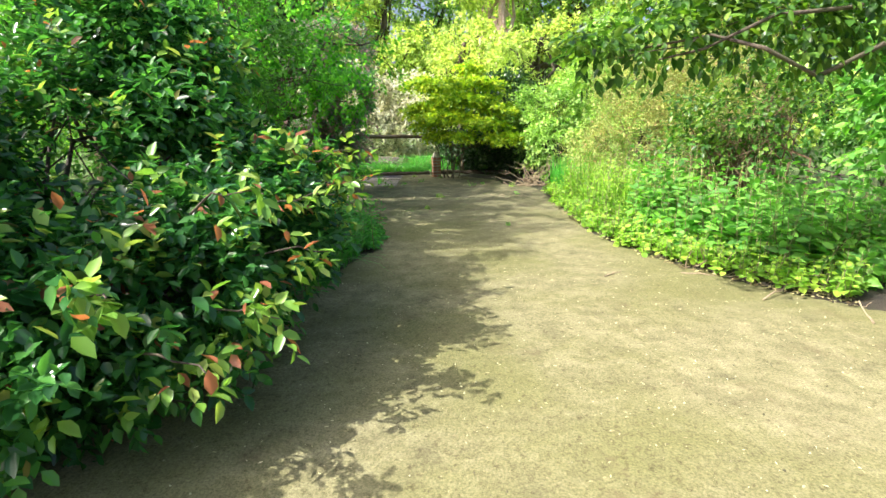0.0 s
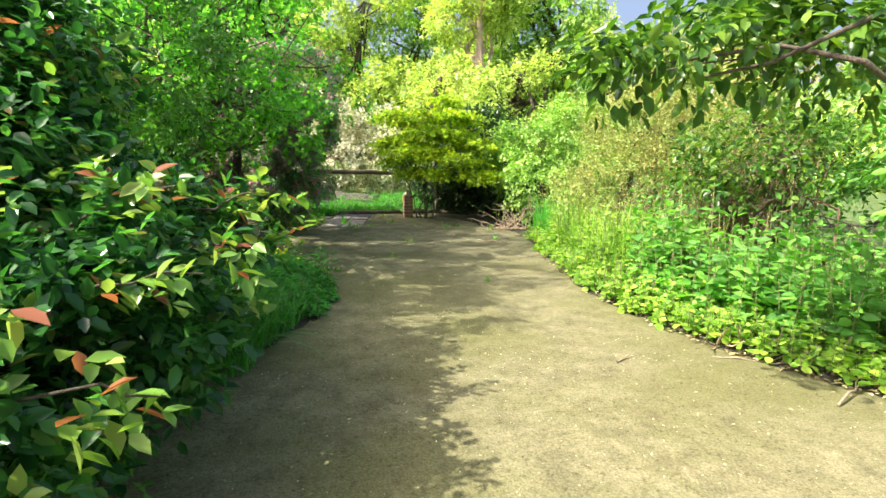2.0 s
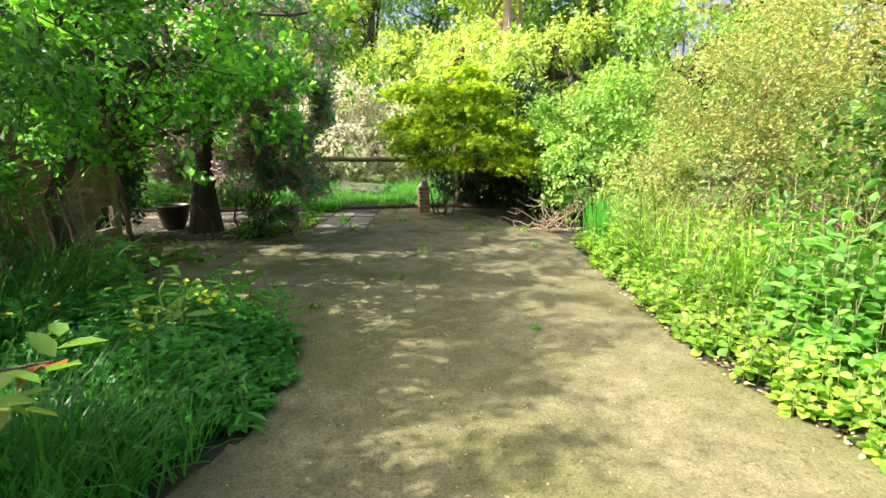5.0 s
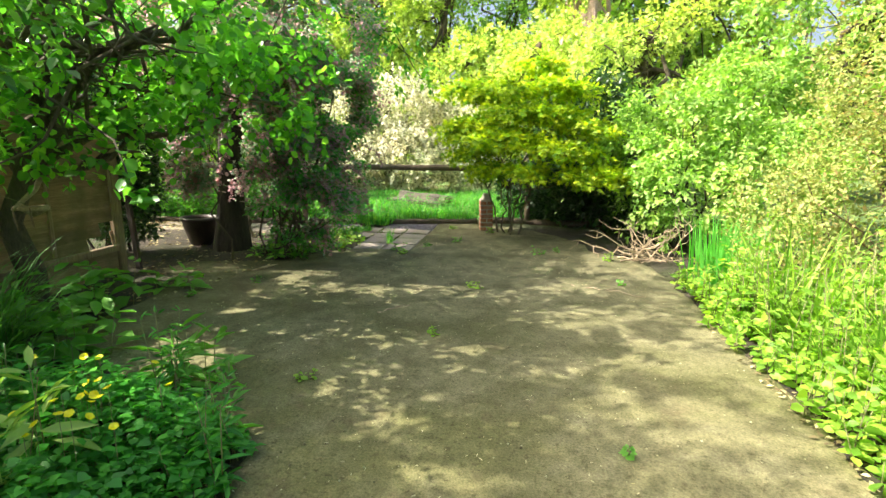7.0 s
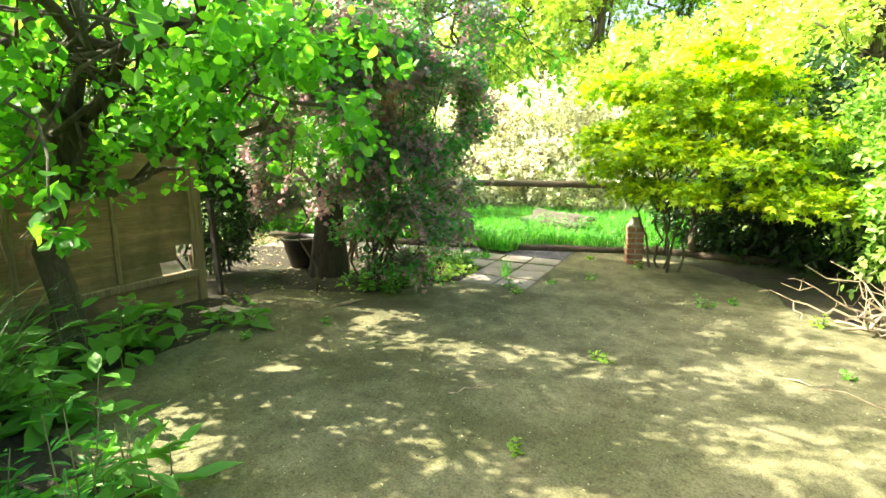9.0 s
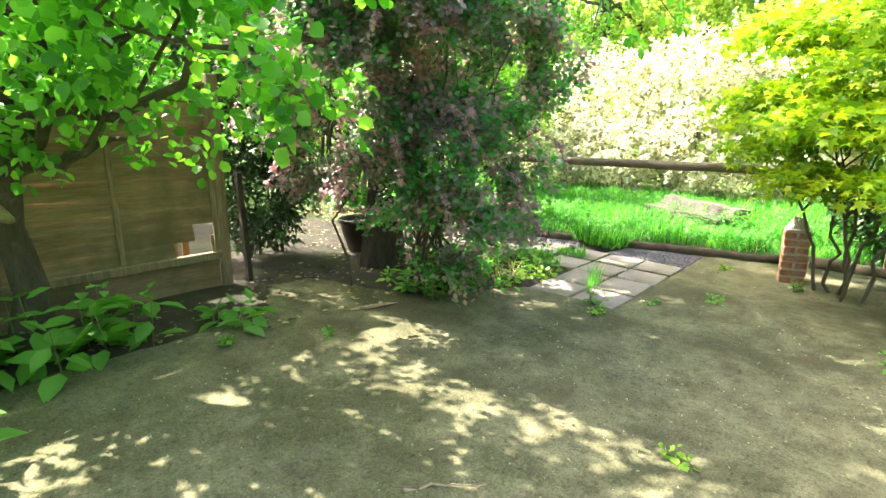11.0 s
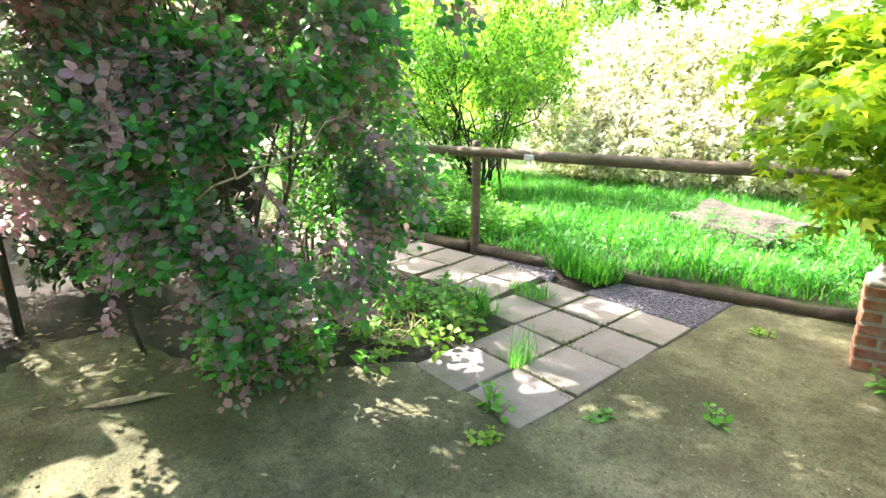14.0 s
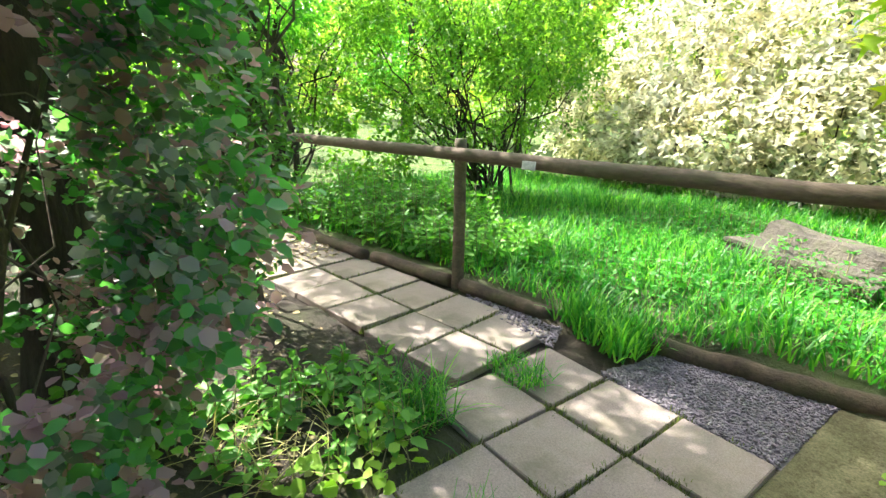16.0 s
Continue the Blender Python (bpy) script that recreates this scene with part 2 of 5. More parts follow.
L_BUTTER = leaf_mat("buttercup_leaf", (0.03, 0.12, 0.022), (0.06, 0.21, 0.035), (0.12, 0.30, 0.05), 0.42, 0.42, fresh=(1.05, 1.55, 1.2))
L_TAN = leaf_mat("tan_bush_leaf", (0.16, 0.21, 0.06), (0.28, 0.29, 0.105), (0.40, 0.36, 0.165), 0.6, 0.4, (1.1, 1.05, 0.6), odd=(0.46, 0.34, 0.17), odd_share=0.1)
L_PALE = leaf_mat("pale_shrub_leaf", (0.09, 0.17, 0.04), (0.17, 0.27, 0.075), (0.30, 0.38, 0.14), 0.5, 0.38, fresh=(1.7, 1.75, 1.55))
# cream leaf raised towards white for sky glare; dark tone for shaded undersides
L_CREAM_GLARE = leaf_mat("cream_glare_leaf", (0.13, 0.15, 0.07), (0.58, 0.50, 0.50), (0.68, 0.59, 0.64), 0.45, 0.5, (1.1, 1.05, 0.9))
# yellow-green spring leaf, paled in colour for the bright haze of the distance
L_SPRING_HAZY = leaf_mat("hazy_spring_leaf", (0.15, 0.20, 0.04), (0.31, 0.34, 0.085), (0.48, 0.45, 0.16), 0.55, 0.45, (1.2, 1.15, 0.6), fresh=(1.48, 1.85, 1.7))
L_GRASS = leaf_mat("grass_blade", (0.02, 0.085, 0.018), (0.04, 0.15, 0.03), (0.17, 0.27, 0.05), 0.45, 0.5, (1.2, 1.4, 0.5), fresh=(1.35, 1.95, 1.4))
L_SEDGE = leaf_mat("sedge_blade", (0.03, 0.085, 0.022), (0.06, 0.14, 0.035), (0.12, 0.21, 0.06), 0.42, 0.35, odd=(0.34, 0.28, 0.14), odd_share=0.12, fresh=(1.1, 1.6, 1.3))
L_MOSS = leaf_mat("joint_moss", (0.04, 0.05, 0.015), (0.09, 0.10, 0.03), (0.16, 0.17, 0.05), 0.8, 0.2)
L_AIRY = leaf_mat("airy_bush_leaf", (0.06, 0.12, 0.02), (0.13, 0.20, 0.035), (0.23, 0.29, 0.06), 0.45, 0.5, (1.3, 1.4, 0.5), fresh=(1.2, 1.75, 1.2))
L_CHERRY = leaf_mat("cherry_leaf", (0.02, 0.055, 0.012), (0.05, 0.11, 0.02), (0.15, 0.22, 0.035), 0.35, 0.4, (1.3, 1.5, 0.4))
# evergreen leaf with the deep shade behind maple and fence put into its colour
L_LAUREL_SHADED = leaf_mat("shaded_laurel_leaf", (0.010, 0.028, 0.010), (0.022, 0.052, 0.018), (0.05, 0.095, 0.03), 0.3, 0.25)
L_IRIS = leaf_mat("iris_blade", (0.05, 0.20, 0.05), (0.09, 0.30, 0.06), (0.17, 0.40, 0.08), 0.4, 0.4)
L_DRYGRASS = leaf_mat("dry_seedhead", (0.27, 0.21, 0.09), (0.44, 0.36, 0.17), (0.58, 0.50, 0.27), 0.7, 0.3, (1, 0.95, 0.7))


# ---- mesh helpers ----
def unit(v):
    return v / np.maximum(np.linalg.norm(v, axis=-1, keepdims=True), 1e-9)


def array_mesh(name, verts, faces):
    """verts (n, 3) and faces (m, k), k the same for all."""
    me = bpy.data.meshes.new(name)
    verts, faces = np.asarray(verts, np.float32), np.asarray(faces, np.int32)
    me.vertices.add(len(verts))
    me.vertices.foreach_set("co", verts.ravel())
    me.loops.add(faces.size)
    me.loops.foreach_set("vertex_index", faces.ravel())
    me.polygons.add(len(faces))
    me.polygons.foreach_set("loop_start", np.arange(0, faces.size, faces.shape[1], dtype=np.int32))
    me.update(calc_edges=True)
    return me


def part(name, data, material, parent, label="", smooth=False):
    """A mesh, a bmesh or (verts, faces) as one mesh object under a thing or part; parent None: a thing of its own."""
    if isinstance(data, tuple):
        data = array_mesh(name, *data)
    elif isinstance(data, bmesh.types.BMesh):
        me = bpy.data.meshes.new(name)
        data.to_mesh(me)
        data.free()
        data = me
    if not data.materials:
        data.materials.append(material)
    if smooth:
        data.polygons.foreach_set("use_smooth", np.ones(len(data.polygons), bool))
    ob = new(name, data)
    ob.parent = parent
    return tagged(ob, label)


def thing(name, label, category, at=(0, 0, 0), group="", kind=""):
    e = new(name)
    e.location = at
    e.empty_display_size = 0.1
    return tagged(e, label, category, group, kind)


OVATE = (np.array([(0, 0, 0), (-0.25, 0.3, 0.07), (-0.22, 0.66, 0.05), (0, 1, -0.1), (0.22, 0.66, 0.05), (0.25, 0.3, 0.07)]), np.array([(0, 3, 2, 1), (0, 5, 4, 3)]))
ROUND = (np.array([(0, 0, 0), (-0.37, 0.3, 0.07), (-0.33, 0.7, 0.05), (0, 0.95, -0.08), (0.33, 0.7, 0.05), (0.37, 0.3, 0.07)]), np.array([(0, 3, 2, 1), (0, 5, 4, 3)]))
LANCE = (np.array([(0, 0, 0), (-0.11, 0.3, 0.03), (-0.10, 0.65, 0.0), (0, 1, -0.16), (0.10, 0.65, 0.0), (0.11, 0.3, 0.03)]), np.array([(0, 3, 2, 1), (0, 5, 4, 3)]))
DIAMOND = (np.array([(0, 0, 0), (-0.3, 0.45, 0.08), (0, 1, -0.06), (0.3, 0.45, 0.08)]), np.array([(0, 2, 1), (0, 3, 2)]))


def star_leaf(lobes, notch, span=250):
    """A lobed leaf: a fan of pointed lobes round the stalk."""
    v, f = [(0, 0.28, 0)], []
    steps = lobes * 2 - 1
    for i in range(steps):
        a = radians(90 + span / 2 - span * i / (steps - 1))
        side = abs(i - (steps - 1) / 2) / (steps / 2)
        r = (0.72 - 0.28 * side) if i % 2 == 0 else notch
        v.append((r * math.cos(a), 0.28 + r * math.sin(a), -0.08 if i % 2 == 0 else 0.02))
    v.append((0, 0.02, 0))
    for i in range(1, steps):
        f.append((0, i + 1, i))
    f += [(0, 1, steps + 1), (0, steps + 1, steps)]
    return np.array(v), np.array(f)


PALM = star_leaf(5, 0.24)
TREFOIL = star_leaf(3, 0.40, 250)


def leaf_cloud(template, pos, along, normal, size):
    tv, tf = template
    y = unit(along)
    x = unit(np.cross(y, normal))
    z = np.cross(x, y)
    s = np.asarray(size).reshape(-1, 1, 1) * np.ones((len(pos), 1, 1))
    v = pos[:, None] + s * (tv[None, :, 0:1] * x[:, None] + tv[None, :, 1:2] * y[:, None] + tv[None, :, 2:3] * z[:, None])
    f = tf[None] + (np.arange(len(pos)) * len(tv))[:, None, None]
    return v.reshape(-1, 3), f.reshape(-1, tf.shape[1])


def joined(*clouds):
    verts, faces, k = [], [], 0
    for v, f in clouds:
        verts.append(v)
        faces.append(f + k)
        k += len(v)
    return np.concatenate(verts), np.concatenate(faces)


def crown_points(rng, blobs, n, shell=0.55, uneven=0.28, up=0.25, floor=0.05, wild=0.5, core=0.55, gap=-1.0):
    """Places and outward directions of shoots in a crown made of overlapping lobes (x, y, z, rx, ry, rz)."""
    b = np.array(blobs, float)
    w = (b[:, 3] * b[:, 4] * b[:, 5]) ** (2 / 3)
    many = n * (4 if gap > -1 else 2)
    k = rng.choice(len(b), many, p=w / w.sum())
    d = unit(rng.normal(size=(many, 3)))
    c, r = b[k, :3], b[k, 3:]
    wob = np.array([noise.noise(Vector(q)) + 0.5 * noise.noise(Vector(q) * 2.7) for q in d * 1.9 + c * 1.7])
    u = rng.uniform(shell ** 2, 1, many) ** 0.5
    p = c + d * r * (u * (1 + uneven * wob))[:, None]
    keep = p[:, 2] > floor
    if gap > -1:
        keep &= np.array([noise.noise(Vector(q) * 1.9) for q in p]) > gap
    for i in range(len(b)):
        q = np.linalg.norm((p - b[i, :3]) / b[i, 3:], axis=1)
        keep &= (q > core) | (k == i)
    p, d, r = p[keep][:n], d[keep][:n], r[keep][:n]
    out = unit(d / r) + np.array((0, 0, up)) + rng.normal(size=p.shape) * wild
    return p, unit(out)


def shoots(rng, p, d, length, count, size, droop=0.3, flat=0.8, spread=0.85, template=OVATE, vary=0.3):
    """count leaves round each shoot of that length."""
    clouds = []
    a = unit(np.cross(d, rng.normal(size=d.shape)))
    b = np.cross(d, a)
    up = np.array((0, 0, 1.0))
    for j in range(count):
        s = (j + 0.6) / count
        turn = 2.4 * j + rng.uniform(0, 0.8, len(p))
        lat = a * np.cos(turn)[:, None] + b * np.sin(turn)[:, None]
        pos = p + d * (length * (s - 0.5)) + rng.normal(size=p.shape) * length * 0.05
        pos[:, 2] -= droop * length * s * s * 0.5
        along = d * (0.35 + 0.7 * s) + lat * spread - up * droop * 0.8
        nrm = up * flat + d * 0.25 + rng.normal(size=p.shape) * 0.35
        clouds.append(leaf_cloud(template, pos, along, nrm, size * (1 + rng.uniform(-vary, vary, len(p)))))
    return joined(*clouds)


def tubes(paths, sides=5):
    """Tapered tubes; each path is a list of (x, y, z, radius)."""
    verts, faces, k = [], [], 0
    ring = np.array([(math.cos(2 * math.pi * i / sides), math.sin(2 * math.pi * i / sides)) for i in range(sides)])
    for path in paths:
        q = np.asarray(path, float)
        t = np.gradient(q[:, :3], axis=0)
        t = unit(t)
        ref = np.where(np.abs(t[:, 2:3]) > 0.9, np.array([[1.0, 0, 0]]), np.array([[0, 0, 1.0]]))
        x = unit(np.cross(t, ref))
        y = np.cross(t, x)
        v = q[:, None, :3] + q[:, None, 3:4] * (ring[None, :, 0:1] * x[:, None] + ring[None, :, 1:2] * y[:, None])
        m = len(q)
        verts.append(v.reshape(-1, 3))
        for i in range(m - 1):
            for j in range(sides):
                faces.append((k + i * sides + j, k + i * sides + (j + 1) % sides, k + (i + 1) * sides + (j + 1) % sides, k + (i + 1) * sides + j))
        if sides == 4:
            faces += [(k + 3, k + 2, k + 1, k), tuple(k + (m - 1) * 4 + j for j in range(4))]
        k += m * sides
    return np.concatenate(verts), np.array(faces)


def bough(rng, a, b, r0, r1, steps=6, wave=0.08, sag=0.0):
    """A crooked branch from a to b."""
    a, b = np.array(a, float), np.array(b, float)
    ln = np.linalg.norm(b - a)
    out = []
    off = np.zeros(3)
    for i in range(steps + 1):
        s = i / steps
        if 0 < i < steps:
            off = off * 0.5 + rng.normal(size=3) * wave * ln
        q = a + (b - a) * s + off * (1 if i < steps else 0.5)
        q[2] += sag * ln * 4 * s * (1 - s)
        out.append((*q, r0 + (r1 - r0) * s))
    return out


def blades(rng, base, length, width, lean=0.3, bend=0.8, heading=None, levels=4):
    """Grass-like blades that bow over."""
    n = len(base)
    length = np.asarray(length) * np.ones(n)
    h = rng.uniform(0, 2 * math.pi, n) if heading is None else heading
    out = np.stack([np.cos(h), np.sin(h), np.zeros(n)], 1)
    side = np.stack([-np.sin(h), np.cos(h), np.zeros(n)], 1)
    tilt = np.abs(rng.normal(lean, lean * 0.5 + 0.03, n))
    curve = bend * rng.uniform(0.4, 1.4, n)
    rows, pos = [], np.array(base, float)
    for i in range(levels + 1):
        s = i / levels
        w = width * (1 - s ** 2) * 0.5 * np.ones(n) + 0.0006
        rows.append(np.stack([pos - side * w[:, None], pos + side * w[:, None]], 1))
        ang = tilt + curve * s * s
        pos = pos + (out * np.sin(ang)[:, None] + np.array((0, 0, 1.0)) * np.cos(ang)[:, None]) * (length / levels)[:, None]
    v = np.concatenate(rows, 1)
    f = np.array([(2 * i, 2 * i + 1, 2 * i + 3, 2 * i + 2) for i in range(levels)])
    f = f[None] + (np.arange(n) * v.shape[1])[:, None, None]
    return v.reshape(-1, 3), f.reshape(-1, 4)


def herbs(rng, base, height, leaf, levels=6, pairs=2, template=OVATE, droop=0.35, lean=0.12, taper=0.5):
    """Upright stems with leaves in whorls. Returns the leaves and the stems."""
    n = len(base)
    height = np.asarray(height) * np.ones(n)
    tip = rng.normal(size=(n, 3)) * lean
    tip[:, 2] = 1
    axis = unit(tip)
    clouds = []
    turn0 = rng.uniform(0, 6.28, n)
    for i in range(levels):
        s = (i + 0.8) / levels
        pos = base + axis * (height * s)[:, None]
        for j in range(pairs):
            t = turn0 + i * 1.57 + j * 2 * math.pi / pairs + rng.normal(size=n) * 0.25
            lat = np.stack([np.cos(t), np.sin(t), np.zeros(n)], 1)
            along = lat + np.array((0, 0, 0.25 - droop + 0.6 * s * s)) + rng.normal(size=(n, 3)) * 0.28
            nrm = np.array((0, 0, 1.0)) + lat * (0.2 + 0.4 * s) + rng.normal(size=(n, 3)) * 0.4
            clouds.append(leaf_cloud(template, pos + lat * leaf * 0.12, along, nrm, leaf * (1 - taper * s * s) * rng.uniform(0.75, 1.2, n)))
    stems = tubes([[(*b, 0.004), (*(b + a * h * 0.5), 0.0035), (*(b + a * h), 0.002)] for b, a, h in zip(base, axis, height)], 4)
    return joined(*clouds), stems


def patch(rng, n, outline, z=0.0, ragged=0.0):
    """n places within an outline on the ground; ragged: how far its edge wanders."""
    poly = np.array(outline, float)
    lo, hi = poly.min(0), poly.max(0)
    got = np.zeros((0, 2))
    while len(got) < n:
        q = rng.uniform(lo, hi, (n * 2, 2))
        d = edge_distance(q, poly)
        if ragged:
            d = d + fbm(q, 1.7, 4.0) * ragged + fbm(q, 5.0, 9.0) * ragged * 0.5
        got = np.concatenate([got, q[d < 0]])
    return np.column_stack([got[:n], np.full(n, z)])


def edge_distance(q, poly):
    """Signed distance from an outline, negative inside."""
    a, b = poly, np.roll(poly, -1, axis=0)
    best = np.full(len(q), 1e9)
    inside = np.zeros(len(q), bool)
    for s, e in zip(a, b):
        d = e - s
        t = np.clip(((q - s) @ d) / (d @ d), 0, 1)
        best = np.minimum(best, np.linalg.norm(q - s - t[:, None] * d, axis=1))
        cross = (s[1] > q[:, 1]) != (e[1] > q[:, 1])
        with np.errstate(divide="ignore", invalid="ignore"):
            xi = (e[0] - s[0]) * (q[:, 1] - s[1]) / (e[1] - s[1]) + s[0]
        inside ^= cross & (q[:, 0] < xi)
    return np.where(inside, -best, best)


def box_mesh(sx, sy, sz, bevel=0.006, jitter=0.0, rng=None, segments=1):
    """A bevelled block on its own centre."""
    bm = bmesh.new()
    bmesh.ops.create_cube(bm, size=1)
    for v in bm.verts:
        v.co = Vector((v.co.x * sx, v.co.y * sy, v.co.z * sz))
        if rng is not None:
            v.co += Vector(rng.normal(size=3) * jitter)
    if bevel:
        bmesh.ops.bevel(bm, geom=list(bm.edges), offset=bevel, segments=segments, affect="EDGES")
    return bm


# ---- ground ----
PATH_EDGE = [(-1.7, -3), (-2.3, 1.6), (-2.0, 2.5), (-1.7, 3.2), (-1.3, 4.2), (-0.95, 5.0), (-0.78, 5.5), (-0.72, 6.1), (-0.85, 6.75), (-1.45, 7.3), (-2.6, 7.45),
             (-2.92, 7.65), (-3.04, 8.4), (-3.02, 8.8), (-3.08, 9.45), (-3.6, 9.75), (-3.5, 10.15), (-2.95, 10.3), (-2.45, 10.55), (-2.15, 11.0), (-1.96, 11.38), (-1.09, 11.40), (-1.06, 13.9), (-0.4, 14.1),
             (0.3, 13.95), (1.0, 13.4), (1.3, 12.7), (1.5, 11.95), (1.95, 11.4), (2.1, 10.4), (2.0, 8.5), (2.0, 7.4), (1.98, 6.5),
             (2.1, 5.75), (2.38, 5), (2.75, 4.35), (3.3, 3.75), (4.2, 3.1), (5.2, 2), (6, -3)]
EDGE = np.array(PATH_EDGE, float)


FAR_PAVING = np.array([(-0.99, -0.139), (-0.139, 0.99), (-2.38, 12.52)])   # along, across and the corner of its near end


def fbm(q, scale, seed=0.0):
    return np.array([noise.noise(Vector((a * scale + seed, b * scale, 0.3))) + 0.5 * noise.noise(Vector((a * scale * 2.3, b * scale * 2.3 + seed, 1.7))) for a, b in q])


def spaced(lo, hi, step, far):
    mid = np.arange(lo, hi + step / 2, step)
    tail = np.geomspace(0.4, far, 16)
    return np.concatenate([lo - tail[::-1], mid, hi + tail])


def sheet(xs, ys, height):
    gx, gy = np.meshgrid(xs, ys)
    q = np.column_stack([gx.ravel(), gy.ravel()])
    v = np.column_stack([q, height(q)])
    i = np.arange((len(ys) - 1) * len(xs)).reshape(len(ys) - 1, len(xs))[:, :-1].ravel()
    return v, np.column_stack([i, i + 1, i + 1 + len(xs), i + len(xs)])


def ground_height(q):
    d = edge_distance(q, EDGE)
    near = (np.abs(q[:, 0]) < 10) & (q[:, 1] > -4) & (q[:, 1] < 20)
    bumps = np.zeros(len(q))
    bumps[near] = fbm(q[near], 1.6) * 0.02 + fbm(q[near], 5, 3.0) * 0.01
    edge = d + bumps * 5
    slab = (q[:, 0] > -1.97) & (q[:, 0] < -0.9) & (q[:, 1] > 11.3) & (q[:, 1] < 13.95)
    slab |= (q[:, 0] > -2.5) & (q[:, 0] <= -1.92) & (q[:, 1] > 12.28) & (q[:, 1] < 13.75)
    along, across = FAR_PAVING[:2] @ np.stack([(q[:, 0] - FAR_PAVING[2, 0]), (q[:, 1] - FAR_PAVING[2, 1])])
    slab |= (along > -0.1) & (along < 4.2) & (across > -0.03) & (across < 1.0)
    z = np.clip(edge / 0.3, -1, 1) * 0.022 - np.clip(-edge / 0.4, 0, 1) * 0.035 + np.where(d > 0, bumps, 0)
    z = np.where(slab, -0.05 + bumps * 0.2, z)
    meadow = np.clip((q[:, 1] - 13.85 - 0.22 * (q[:, 0] + 1.5)) / 0.6, 0, 1)
    return z + meadow * 0.05 * near


ground = part("ground", sheet(spaced(-9, 7, 0.1, 380), spaced(-3, 19, 0.1, 380), ground_height), M_SOIL, None, "dark bare garden soil", True)
tagged(ground, "dark brown garden soil under the beds and trees", "ground", kind="structure")


def path_height(q):
    d = edge_distance(q, EDGE)
    hummock = 0.006 + 0.014 * np.clip((q[:, 1] - 8.5) / 2, 0, 1)
    return fbm(q, 1.1, 7.0) * hummock + fbm(q, 6, 2.0) * 0.003 - np.clip((d - 0.05) / 0.15, 0, 1) * 0.2 + 0.004


path = part("path", sheet(np.arange(-4.2, 6.4, 0.08), np.arange(-3.2, 14.4, 0.08), path_height), M_SAND, None, "", True)
tagged(path, "pale sandy trodden garden path with mossy patches", "path", kind="structure")


# ---- growing things ----
def shrub(name, label, seed, blobs, n, leafmat, size, length, count, foot=None, stems=7, template=OVATE, extra=(), group="", stem_mat=None, stem_r=0.018, category="shrub", **kw):
    """A bush: stems from its foot and leafy shoots over its lobes. extra: further (material, share, size, name)."""
    rng = np.random.default_rng(seed)
    foot = foot or (sum(b[0] for b in blobs) / len(blobs), sum(b[1] for b in blobs) / len(blobs), 0)
    e = thing(name, label, category, foot, group)
    o = np.array(foot, float)
    crown_kw = {k: kw[k] for k in ("shell", "uneven", "up", "floor", "wild", "core", "gap") if k in kw}
    shoot_kw = {k: kw[k] for k in ("droop", "flat", "spread", "vary") if k in kw}
    p, d = crown_points(rng, blobs, n, **crown_kw)
    part("foliage", shoots(rng, p - o, d, length, count, size, template=template, **shoot_kw), leafmat, e)["kind"] = "stuff"
    for mat, share, s, nm in extra:
        p2, d2 = crown_points(rng, blobs, int(n * share), **{**crown_kw, "shell": 0.93, "up": 0.6})
        part(nm, shoots(rng, p2 - o, d2, length * 0.9, max(4, count - 2), s, template=template, **shoot_kw), mat, e)["kind"] = "stuff"
    ends = p[rng.choice(len(p), min(stems * 6, len(p)), replace=False)]
    for i in range(stems):
        paths = []
        end = ends[i] * 0.85 + o * 0.15
        start = o + np.array((*rng.normal(size=2) * 0.06 * (1 + stems / 12), -0.03))
        main = bough(rng, start - o, end - o, stem_r, stem_r * 0.35, 6, 0.05, 0.06)
        paths.append(main)
        for j in range(4):
            m = main[2 + j % 4]
            tip = ends[(i * 5 + j + stems) % len(ends)] - o
            if np.linalg.norm(tip - np.array(m[:3])) < 1.6:
                paths.append(bough(rng, m[:3], tip, m[3] * 0.6, 0.002, 5, 0.06))
        part("stem", tubes(paths), stem_mat or M_BARK_DARK, e, smooth=True)
    return e


def tree(name, label, seed, foot, trunk, r, blobs, n, leafmat, size, length, count, template=DIAMOND, bark=None, limbs=9, twigs=3, group="", **kw):
    """Trunk (a list of points up from the foot), limbs to the lobes of the crown, leaves."""
    rng = np.random.default_rng(seed)
    e = thing(name, label, "tree", foot, group)
    o = np.array(foot, float)
    pts = [np.array(q, float) for q in trunk]
    path = []
    for i, q in enumerate(pts):
        f = i / (len(pts) - 1)
        path.append((*q, r * (1.35 if i == 0 else 1 - 0.6 * f)))
    part("trunk", tubes([path], 9), bark or M_BARK, e, smooth=True)
    crown_kw = {k: kw[k] for k in ("shell", "uneven", "up", "floor", "wild", "core", "gap") if k in kw}
    shoot_kw = {k: kw[k] for k in ("droop", "flat", "spread", "vary") if k in kw}
    p, d = crown_points(rng, blobs, n, **crown_kw)
    for i in range(limbs):
        paths = []
        b = blobs[i % len(blobs)]
        start = pts[max(1, len(pts) - 1 - i % 3)]
        end = np.array(b[:3]) + rng.uniform(-0.6, 0.6, 3) * np.array(b[3:]) - o
        main = bough(rng, start, end, r * 0.42, r * 0.1, 7, 0.06, 0.04)
        paths.append(main)
        for j in range(twigs):
            m = main[2 + (j * 2) % 5]
            tip = p[rng.integers(len(p))] - o
            if np.linalg.norm(tip - np.array(m[:3])) < 3.0:
                paths.append(bough(rng, m[:3], tip, m[3] * 0.5, 0.004, 5, 0.07))
        part("limb", tubes(paths, 6), bark or M_BARK, e, smooth=True)
    part("crown", shoots(rng, p - o, d, length, count, size, template=template, **shoot_kw), leafmat, e)["kind"] = "stuff"
    return e


